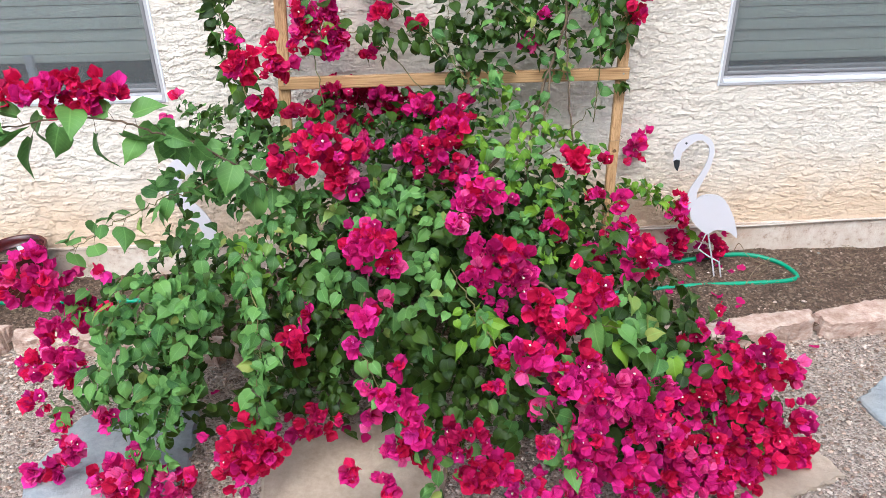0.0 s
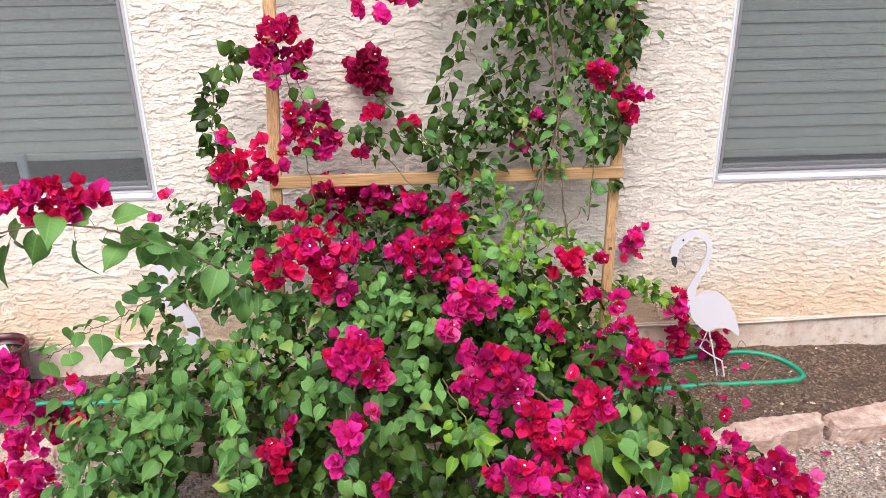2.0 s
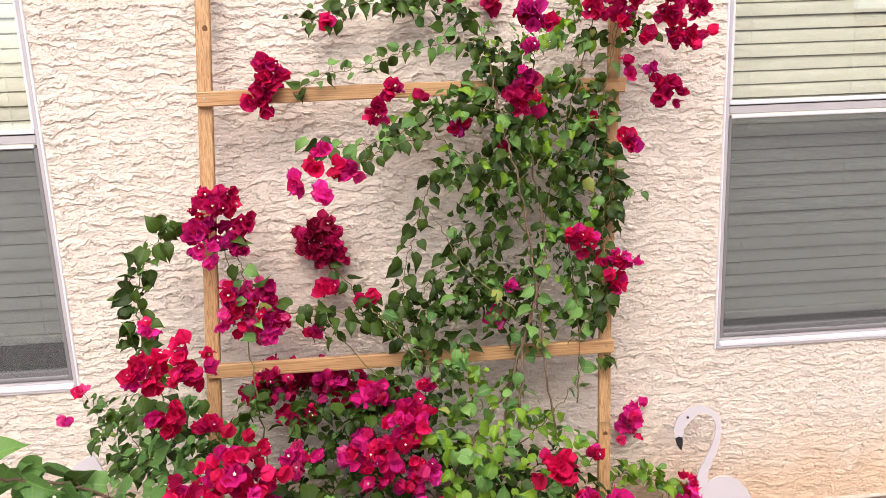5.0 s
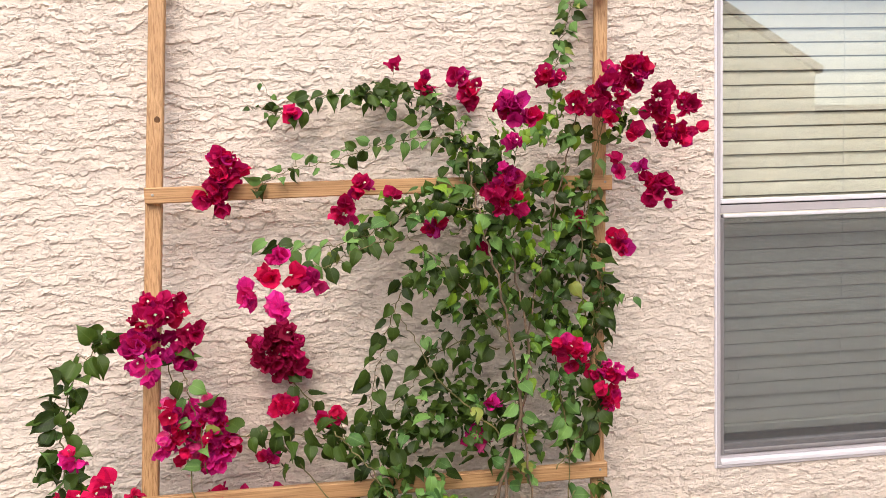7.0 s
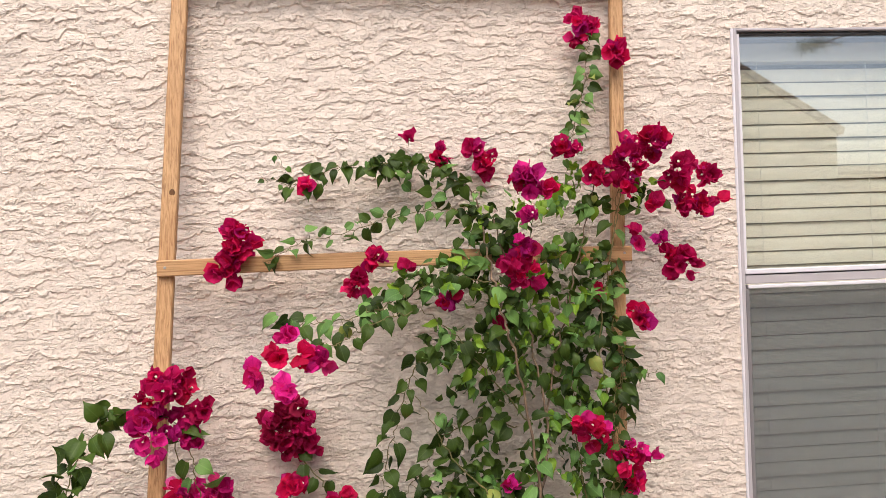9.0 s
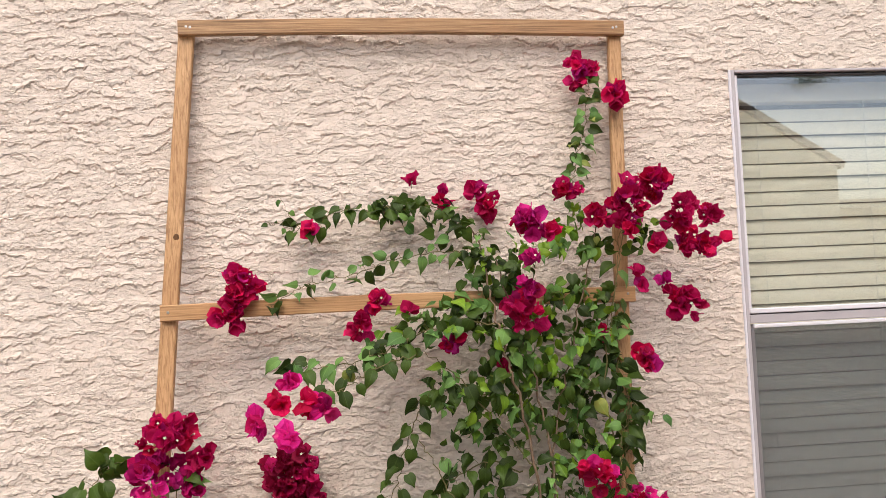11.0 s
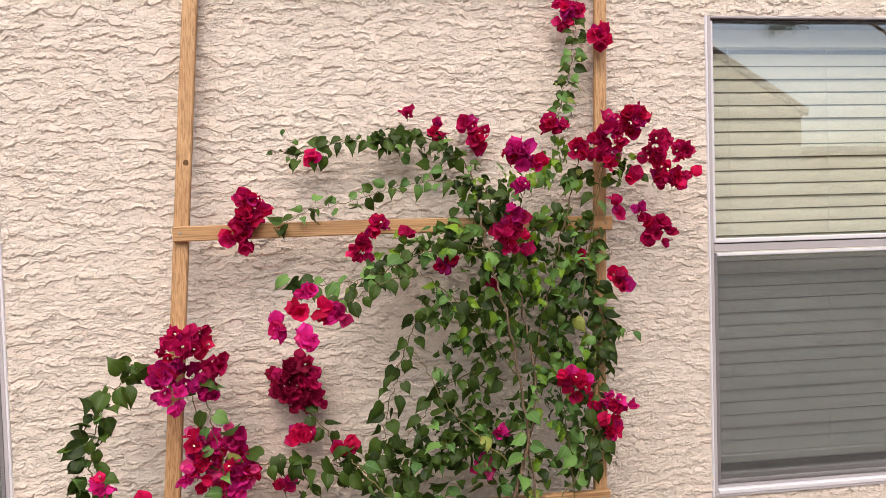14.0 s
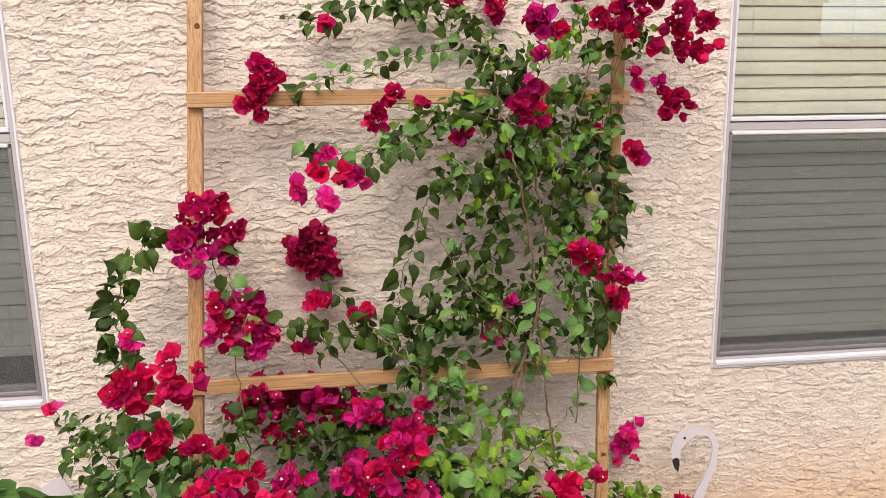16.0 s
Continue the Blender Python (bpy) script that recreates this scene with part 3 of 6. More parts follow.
def slab(name, corners, z0, z1, mat, label, cat, group, rough_side=0.006, seed=0):
    """A split stone with an uneven outline, a slightly wavy top and a chipped edge."""
    rs = np.random.RandomState(seed)
    ring = []
    m = len(corners)
    for i in range(m):
        a, b = np.array(corners[i], float), np.array(corners[(i + 1) % m], float)
        for k in range(9):
            ring.append(a + (b - a) * k / 9 + rs.uniform(-1, 1, 2) * rough_side)
    ring = np.array(ring)
    c = ring.mean(0)
    ring = c + (ring - c)
    rows = [(1.0, z0), (1.01, z0 + (z1 - z0) * 0.4), (1.0, z0 + (z1 - z0) * 0.7), (0.99, z1 - 0.009), (0.965, z1 - 0.002), (0.85, z1), (0.6, z1), (0.3, z1)]
    vs, fs, n = [], [], len(ring)
    for s, z in rows:
        for q in ring:
            p = c + (q - c) * s
            vs.append((p[0] + rs.uniform(-.5, .5) * rough_side, p[1] + rs.uniform(-.5, .5) * rough_side, z + rs.uniform(-1, 1) * (0.09 * rough_side if z > z0 else 0) + (0.004 * lattice_noise(np.array(p[0] * 14), np.array(p[1] * 14), 60) if s < 0.97 else 0)))
    for i in range(len(rows) - 1):
        for k in range(n):
            a, b = i * n + k, i * n + (k + 1) % n
            fs.append((a, b, b + n, a + n))
    vs.append((c[0], c[1], z1))
    for k in range(n):
        o = (len(rows) - 1) * n
        fs.append((o + k, o + (k + 1) % n, len(vs) - 1))
    vs = np.array(vs)
    base = np.array([c[0], c[1], z0])
    ob = mesh_object(name, vs - base, fs, mat)
    ob.location = base
    return tagged(ob, label, cat, group)


slab("stepping_stone", [(-1.52, -1.06), (-1.46, -0.80), (-1.10, -0.77), (-1.05, -1.08), (-1.16, -1.36), (-1.45, -1.42)], -0.03, 0.014, GREY_FLAG, "blue-grey flagstone set in the gravel path", "paving stone", "stepping stones", seed=1)
slab("stepping_stone", [(-0.85, -1.00), (-0.54, -0.89), (-0.30, -1.00), (-0.36, -1.42), (-0.82, -1.44)], -0.03, 0.014, CREAM_FLAG, "cream sandstone flagstone under the bougainvillea", "paving stone", "stepping stones", seed=2)
slab("stepping_stone", [(0.76, -1.03), (0.81, -1.215), (0.58, -1.30), (0.38, -1.20), (0.50, -0.97)], -0.03, 0.014, CREAM_FLAG, "cream sandstone flagstone set in the gravel", "paving stone", "stepping stones", seed=3)
slab("stepping_stone", [(1.02, -0.90), (1.18, -0.80), (1.55, -0.84), (1.50, -1.25), (1.06, -1.22)], -0.03, 0.014, GREY_FLAG, "blue-grey flagstone beside the gravel", "paving stone", "stepping stones", seed=4)
edge_x = [-2.75, -2.32, -1.86, -1.50, -1.05, -0.62, -0.15, 0.26, 0.62, 1.085, 1.56, 2.1]
for i in range(len(edge_x) - 1):
    xa, xb = edge_x[i], edge_x[i + 1] - 0.012
    ya, yb = float(bed_edge(xa)), float(bed_edge(xb))
    w = 0.055 + 0.014 * math.sin(i * 2.3)
    slab("edging_stone", [(xa, ya + 0.025), (xa + 0.02, ya - w), ((xa + xb) / 2, (ya + yb) / 2 - w - 0.015), (xb - 0.02, yb - w + 0.01), (xb, yb + 0.03), ((xa + xb) / 2, (ya + yb) / 2 + 0.045)],
         -0.03, 0.076 + 0.010 * math.sin(i * 1.9), SANDSTONE, "rough pink sandstone edging along the bed", "edging stone", "edging stones", 0.0065, 20 + i)


def scatter_stones(name, n, place, size, mat, label, cat, seed):
    rs = np.random.RandomState(seed)
    octa = np.array([(1, 0, 0), (0, 1, 0), (-1, 0, 0), (0, -1, 0), (0, 0, 0.75), (0, 0, -0.6)], float)
    tri = np.array([(0, 1, 4), (1, 2, 4), (2, 3, 4), (3, 0, 4), (1, 0, 5), (2, 1, 5), (3, 2, 5), (0, 3, 5)])
    p = place(rs, n)
    n = len(p)
    s = size[0] + (size[1] - size[0]) * rs.rand(n) ** 3
    v = octa[None] * rs.uniform(0.6, 1.35, (n, 6, 1)) * s[:, None, None]
    v[:, :, 2] *= rs.uniform(0.5, 1.0, (n, 1))
    a = rs.rand(n) * 6.283
    ca, sa = np.cos(a)[:, None], np.sin(a)[:, None]
    x, y = v[:, :, 0] * ca - v[:, :, 1] * sa, v[:, :, 0] * sa + v[:, :, 1] * ca
    v = np.stack([x, y, v[:, :, 2]], -1) + p[:, None, :]
    f = tri[None] + 6 * np.arange(n)[:, None, None]
    return tagged(mesh_object(name, v.reshape(-1, 3), f.reshape(-1, 3), mat), label, cat, kind="stuff")


def pebble_material():
    m, n, l, b = material("gravel_chips", rough=0.9, spec=0.25)
    g = n.new("ShaderNodeNewGeometry")
    col = ramp(n, l, g.outputs["Random Per Island"], [(0.0, (0.07, 0.036, 0.026)), (0.3, (0.30, 0.18, 0.13)), (0.6, (0.62, 0.435, 0.345)), (0.9, (0.80, 0.635, 0.535)), (1.0, (0.30, 0.28, 0.27))])
    v = coords(n, l)
    l.new(mix(n, l, noise_tex(n, l, v, 200.0), col, mix(n, l, 0.5, col, (0.2, 0.15, 0.11))), b.inputs["Base Color"])
    bump(n, l, b, noise_tex(n, l, v, 300.0), 0.4, 0.001)
    return m


CHIPS = pebble_material()


def path_place(rs, n):
    x, y = rs.uniform(-1, 1, n), -0.45 - 1.9 * rs.rand(n) ** 1.7
    x = -0.1 + 2.9 * np.sign(x) * abs(x) ** 1.15
    keep = y < bed_edge(x) - 0.05
    x, y = x[keep], y[keep]
    return np.stack([x, y, 0.004 + 0 * x], -1)


def bed_place(rs, n):
    x = rs.uniform(-2.4, 2.2, n)
    y = bed_edge(x) + 0.05 + rs.rand(n) * (-0.06 - bed_edge(x))
    return np.stack([x, y, soil_z(x, y) + 0.002], -1)


scatter_stones("gravel", 42000, path_place, (0.0026, 0.0090), CHIPS, "loose tan and grey gravel chips on the path", "gravel", 5)
scatter_stones("gravel_larger", 260, path_place, (0.006, 0.018), CHIPS, "larger pale stones among the gravel", "gravel", 6)
scatter_stones("soil_clods", 6000, bed_place, (0.003, 0.011), SOIL, "crumbs of dark soil in the bed", "soil", 7)
scatter_stones("large_clods", 520, bed_place, (0.008, 0.024), SOIL, "larger lumps of dark soil in the bed", "soil", 17)
scatter_stones("bed_pebbles", 900, bed_place, (0.002, 0.010), CHIPS, "pale pebbles scattered in the bed soil", "gravel", 8)


def litter():
    """Dry needles and leaf stalks lying on the soil."""
    rs = np.random.RandomState(9)
    vs, fs = [], []
    for p in np.concatenate([bed_place(rs, 800), path_place(rs, 160)]):
        a, ln = rs.rand() * 6.283, rs.uniform(0.02, 0.075)
        d = np.array([math.cos(a), math.sin(a), 0])
        side = np.array([-d[1], d[0], 0]) * rs.uniform(0.0005, 0.0010)
        mid = p + side * rs.uniform(-6, 6) + (0, 0, rs.uniform(0.003, 0.010))
        o = len(vs)
        for q, s in ((p - d * ln / 2, 0.6), (mid, 1.0), (p + d * ln / 2 + (0, 0, 0.003), 0.4)):
            vs += [q - side * s + (0, 0, 0.002), q + side * s + (0, 0, 0.002), q + (0, 0, 0.0035)]
        for k in (0, 3):
            fs += [(o + k, o + k + 3, o + k + 5, o + k + 2), (o + k + 1, o + k + 2, o + k + 5, o + k + 4), (o + k, o + k + 1, o + k + 4, o + k + 3)]
    return tagged(mesh_object("needle_litter", vs, fs, DRY), "dry needles and stalks littering the soil", "litter", kind="stuff")


litter()

# ---- trellis ----
def trellis():
    """Two cedar posts with three rails screwed on their fronts, leaning on the wall."""
    t = tagged(empty("trellis", (-0.85, -0.28, 0.03)), "new cedar garden trellis leaning against the stucco wall", "trellis")
    inv = Matrix.Translation((0.85, 0.28, -0.03))

    def bowed(nm, pts, w, d, mat, label=""):
        """A sawn batten along a line of points (the middle of its front face)."""
        line = spline(pts, 8)
        vs, fs, n = [], [], len(line)
        for i, p in enumerate(line):
            tan = line[min(i + 1, n - 1)] - line[max(i - 1, 0)]
            tan = tan / np.linalg.norm(tan)
            side = np.cross(tan, (0, -1, 0))
            side = side / np.linalg.norm(side)
            back = np.array([0, 1.0, 0])
            c = 0.0025
            for sx, sy in ((-w / 2, c), (-w / 2 + c, 0), (w / 2 - c, 0), (w / 2, c), (w / 2, d - c), (w / 2 - c, d), (-w / 2 + c, d), (-w / 2, d - c)):
                vs.append(p + side * sx + back * sy)
        for i in range(n - 1):
            for k in range(8):
                a, b = i * 8 + k, i * 8 + (k + 1) % 8
                fs.append((a, b, b + 8, a + 8))
        fs += [tuple(range(8))[::-1], tuple(range((n - 1) * 8, n * 8))]
        ob = mesh_object(nm, [tuple(Vector(v) - Vector((-0.85, -0.28, 0.03))) for v in vs], fs, mat, t, label)
        return ob
    d = 0.020
    bowed("post", [(-0.855, -0.258, 0.03), (-0.806, -0.170, 0.93), (-0.769, -0.096, 1.68), (-0.727, -0.030, 2.44)], 0.040, d, WOOD_Z, "left post with a dark knot")
    bowed("post", [(0.345, -0.258, 0.03), (0.370, -0.170, 0.89), (0.402, -0.110, 1.45), (0.454, -0.030, 2.43)], 0.036, d, WOOD_Z, "right post wrapped by the vine")
    rails = [("top_rail", (-0.744, -0.050, 2.428), (-0.15, -0.052, 2.426), (0.474, -0.050, 2.412)),
             ("middle_rail", (-0.786, -0.116, 1.672), (-0.2, -0.118, 1.676), (0.440, -0.116, 1.668)),
             ("lower_rail", (-0.822, -0.190, 0.893), (-0.2, -0.193, 0.895), (0.389, -0.190, 0.894))]
    for nm, a, m, b in rails:
        bowed(nm, [a, m, b], 0.041, 0.019, WOOD_TOP if nm == "top_rail" else WOOD_X, "weathered brown rail" if nm == "top_rail" else "")
        for e, s in ((a, 1), (b, -1)):
            for dx in ((0.022, 0.032) if nm == "top_rail" else (0.020,)):
                bm = bmesh.new()
                bmesh.ops.create_cone(bm, cap_ends=True, segments=10, radius1=0.0042, radius2=0.003, depth=0.002)
                bm.transform(inv @ Matrix.Translation((e[0] + s * dx, e[1] - 0.0005, e[2] + (0.002 if dx < 0.03 else 0.0))) @ Matrix.Rotation(radians(90), 4, "X"))
                part("screw", bm, STEEL, t, "small zinc screw head")
    bm = bmesh.new()
    bmesh.ops.create_icosphere(bm, subdivisions=2, radius=0.0085)
    bmesh.ops.scale(bm, vec=(0.9, 0.06, 1.2), verts=bm.verts)
    bm.transform(inv @ Matrix.Translation((-0.752, -0.0795, 1.865)))
    part("knot", bm, KNOT, t, "dark wood knot", True)
    bm = bmesh.new()
    bmesh.ops.create_icosphere(bm, subdivisions=2, radius=0.008)
    bmesh.ops.scale(bm, vec=(1.0, 0.06, 1.3), verts=bm.verts)
    bm.transform(inv @ Matrix.Translation((0.3625, -0.1985, 0.612)))
    part("knot", bm, KNOT, t, "dark wood knot", True)
    ring = np.array([(0.3645 + 0.024 * math.cos(a * 0.524), -0.188 + 0.017 * math.sin(a * 0.524), 0.66 + 0.006 * math.sin(a * 0.524 + 1)) for a in range(13)])
    v, f = tube(ring, 0.0013, sides=5)
    mesh_object("wire_tie", [tuple(Vector(q) - Vector((-0.85, -0.28, 0.03))) for q in v], f, DRY, t, "thin brown wire tie round the post")
    return t


trellis()

# ---- garden ornaments, hose, pots, cable ----
def ribbon(line, widths, thick, lean):
    """A flat plate that follows a line in the x-z plane, cut with varying width."""
    vs, fs, n = [], [], len(line)
    for i in range(n):
        tan = line[min(i + 1, n - 1)] - line[max(i - 1, 0)]
        tan = tan / (np.linalg.norm(tan) + 1e-9)
        nrm = np.array([-tan[1], tan[0]])
        for sy in (-thick / 2, thick / 2):
            for s in (-1, 1):
                p = line[i] + nrm * s * widths[i] / 2
                vs.append((p[0], sy + lean * p[1], p[1]))
    for i in range(n - 1):
        a = i * 4
        fs += [(a, a + 1, a + 5, a + 4), (a + 2, a + 6, a + 7, a + 3), (a, a + 4, a + 6, a + 2), (a + 1, a + 3, a + 7, a + 5)]
    fs += [(0, 2, 3, 1), (4 * n - 4, 4 * n - 3, 4 * n - 1, 4 * n - 2)]
    return vs, fs


def disc_plate(line, thick, lean):
    n = len(line)
    vs = [(p[0], -thick / 2 + lean * p[1], p[1]) for p in line] + [(p[0], thick / 2 + lean * p[1], p[1]) for p in line]
    return vs, [tuple(range(n)), tuple(range(2 * n - 1, n - 1, -1))] + [(i, i + n, (i + 1) % n + n, (i + 1) % n) for i in range(n)]


def widths_at(n, keys):
    return np.interp(np.linspace(0, 1, n), [k[0] for k in keys], [k[1] for k in keys])


def flamingo(loc, mirror=False, low=False):
    """A cut-out metal flamingo on two bent wire legs: one plain figure."""
    allv, allf = [], []

    def add(v, f):
        o = len(allv)
        allv.extend(tuple(map(float, q)) for q in v)
        allf.extend(tuple(i + o for i in q) for q in f)
    lean = 0.20
    neck = spline([(-0.222, 0.505), (-0.190, 0.545), (-0.140, 0.570), (-0.095, 0.553), (-0.079, 0.512), (-0.092, 0.455), (-0.118, 0.405), (-0.142, 0.355), (-0.135, 0.300), (-0.10, 0.285)], 7)
    if low:
        neck = spline([(-0.07, 0.275), (-0.02, 0.305), (0.04, 0.290), (0.078, 0.315), (0.060, 0.375), (0.010, 0.435), (-0.032, 0.495), (-0.020, 0.560), (0.04, 0.595)], 7)
    add(*ribbon(neck, widths_at(len(neck), [(0, 0.022), (0.08, 0.040), (0.17, 0.033), (0.28, 0.020), (0.5, 0.020), (0.65, 0.025), (0.80, 0.036), (1, 0.055)] if not low else [(0, 0.02), (0.1, 0.05), (0.3, 0.045), (0.6, 0.055), (1, 0.07)]), 0.004, lean))
    if not low:
        body = spline([(-0.150, 0.285), (-0.125, 0.332), (-0.078, 0.350), (-0.020, 0.333), (0.022, 0.272), (0.044, 0.215), (0.050, 0.172), (0.016, 0.198), (-0.036, 0.208), (-0.073, 0.193), (-0.117, 0.226), (-0.145, 0.260)], 4)[:-1]
        add(*disc_plate(np.concatenate([body]), 0.005, lean))
        for leg in ([(-0.074, 0.196), (-0.102, 0.132), (-0.055, 0.100), (-0.012, 0.076), (0.007, -0.02)], [(-0.068, 0.196), (-0.045, 0.10), (-0.020, -0.02)]):
            add(*tube(np.array([(p[0], lean * p[1] - 0.002, p[1]) for p in leg]), 0.0032, sides=6))
    ob = mesh_object("flamingo_ornament", allv, allf, BIRD)
    ob.location = loc
    return ob


f1 = flamingo((0.850, -0.205, 0.05))
f1.data.materials.append(BLACK)
bm = bmesh.new()
bm.from_mesh(f1.data)
for pts in ([(-0.228, 0.484), (-0.216, 0.490), (-0.203, 0.486), (-0.203, 0.466), (-0.209, 0.444), (-0.222, 0.460)],
            [(-0.182 + 0.0045 * math.cos(a * 0.785), 0.549 + 0.0045 * math.sin(a * 0.785)) for a in range(8)]):
    vv = [bm.verts.new((p[0], 0.20 * p[1] - 0.0045, p[1])) for p in pts]
    ff = bm.faces.new(vv)
    ff.material_index = 1
beak = [bm.verts.new((p[0], 0.20 * p[1] - 0.003, p[1])) for p in ((-0.229, 0.483), (-0.202, 0.485), (-0.196, 0.508), (-0.205, 0.528), (-0.226, 0.512))]
bm.faces.new(beak)
bm.to_mesh(f1.data)
bm.free()
tagged(f1, "white cut-out metal flamingo with black beak on wire legs", "garden ornament", "flamingo ornaments")
f2 = flamingo((-1.235, -0.235, 0.0), low=True)
tagged(f2, "white cut-out flamingo half hidden behind the bougainvillea", "garden ornament", "flamingo ornaments")


def hose(points, label):
    line = spline(points, 10)
    v, f = tube(line, 0.0095, sides=10)
    ob = mesh_object("garden_hose", v, f, HOSE, smooth=True)
    return tagged(ob, label, "hose", "garden hose runs")


hose([(0.25, -0.30, 0.055), (0.5, -0.27, 0.055), (0.69, -0.252, 0.056), (0.90, -0.250, 0.056), (1.08, -0.245, 0.055), (1.155, -0.225, 0.058), (1.155, -0.165, 0.064), (1.115, -0.105, 0.072),
      (1.03, -0.065, 0.080), (0.93, -0.058, 0.082), (0.80, -0.075, 0.080), (0.66, -0.10, 0.076), (0.45, -0.16, 0.07), (0.2, -0.22, 0.062)], "green rubber garden hose looped on the soil")
hose([(-2.9, -0.16, 0.062), (-2.4, -0.165, 0.062), (-2.02, -0.175, 0.06), (-1.8, -0.185, 0.06), (-1.5, -0.20, 0.06), (-1.2, -0.21, 0.06)], "green rubber garden hose lying straight on the soil")


def pot(loc, r, hgt, label):
    p = tagged(empty("plant_pot", loc), label, "pot", "glazed pots")
    lathe("body", [(r * 0.70, 0.0), (r * 0.74, 0.008), (r * 0.92, hgt * 0.45), (r * 0.99, hgt * 0.80), (r * 0.98, hgt * 0.86), (r * 1.06, hgt * 0.89), (r * 1.07, hgt * 0.97),
                   (r * 1.03, hgt), (r * 0.96, hgt * 0.985), (r * 0.93, hgt * 0.9), (r * 0.90, hgt * 0.80), (r * 0.1, hgt * 0.80)], GLAZE, p)
    lathe("potting_soil", [(r * 0.90, hgt * 0.805), (r * 0.5, hgt * 0.83), (r * 0.05, hgt * 0.835)], SOIL, p)
    return p


p1 = pot((-1.915, -0.13, 0.066), 0.105, 0.215, "dark red glazed pot with bare soil by the wall")
bm = box(-0.018, 0.018, -0.001, 0.001, 0, 0.07, 0)
bm.transform(Matrix.Translation((0.060, -0.03, 0.165)) @ Matrix.Rotation(radians(-14), 4, "Y"))
part("plant_tag", bm, TAG, p1, "white plastic plant tag")
bm = box(-0.011, 0.009, -0.0022, -0.0014, 0.03, 0.055, 0)
bm.transform(Matrix.Translation((0.060, -0.03, 0.165)) @ Matrix.Rotation(radians(-14), 4, "Y"))
part("tag_print", bm, TAGBLUE, p1, "blue print on the tag")
pot((-2.14, -0.235, 0.056), 0.115, 0.20, "dark red glazed pot standing beside another")

v, f = tube(spline([(-0.2, -0.016, 0.203), (0.6, -0.015, 0.197), (1.0, -0.015, 0.193), (1.3, -0.017, 0.201), (1.6, -0.016, 0.206), (2.6, -0.016, 0.205)], 10), 0.0045, sides=6)
tagged(mesh_object("wall_cable", v, f, CABLE, smooth=True), "thin weathered cable running along the foot of the wall", "cable")
for pts in ([(1.03, -0.11, 0.075), (1.06, -0.16, 0.085), (1.02, -0.20, 0.075), (0.98, -0.22, 0.07)], [(0.93, -0.26, 0.06), (0.99, -0.20, 0.09), (1.06, -0.15, 0.10), (1.12, -0.08, 0.085)],
            [(1.28, -0.2, 0.06), (1.36, -0.19, 0.07), (1.46, -0.17, 0.068)], [(0.96, -0.05, 0.08), (0.98, -0.05, 0.13), (1.0, -0.10, 0.10), (1.05, -0.14, 0.08)]):
    v, f = tube(spline(pts, 5), 0.0022, 0.001, 5)
    tagged(mesh_object("dry_twig", v, f, DRY, smooth=True), "bent dry twig lying on the soil", "twig", "dry twigs")

# ---- neighbouring house across the yard (seen in the window glass) ----
nh = tagged(empty("neighbour_house", (1.5, -6.0, 0)), "tan stucco house with a low gable across the yard", "house")


def prism(pts, y0, y1):
    bm = bmesh.new()
    a = [bm.verts.new((x - 1.5, y0 + 6.0, z)) for x, z in pts]
    b = [bm.verts.new((x - 1.5, y1 + 6.0, z)) for x, z in pts]
    bm.faces.new(a)
    bm.faces.new(b[::-1])
    for i in range(len(pts)):
        j = (i + 1) % len(pts)
        bm.faces.new((a[i], b[i], b[j], a[j]))
    bmesh.ops.recalc_face_normals(bm, faces=bm.faces)
    return bm


part("wall", prism([(-2.2, 0), (5.22, 0), (5.22, 2.925), (1.5, 5.235), (-2.2, 2.935)], -14, -6.0), NEIGHBOUR, nh)
part("roof", prism([(5.28, 2.90), (5.30, 2.98), (1.5, 5.33), (-2.45, 2.88), (-2.42, 2.80), (1.5, 5.25)], -14.3, -5.955), TILE, nh)
part("wing_wall", prism([(5.23, 0), (13, 0), (13, 2.55), (5.23, 2.55)], -14, -7.4), NEIGHBOUR, nh)
part("wing_roof", prism([(5.23, 2.554), (13.2, 2.554), (13.2, 2.63), (5.23, 2.63)], -14, -7.0), TILE, nh)
part("window_recess", box(3.2 - 1.5, 4.3 - 1.5, -0.02, 0.03, 1.1, 2.2, 0.01), NEIGHBOUR, nh)



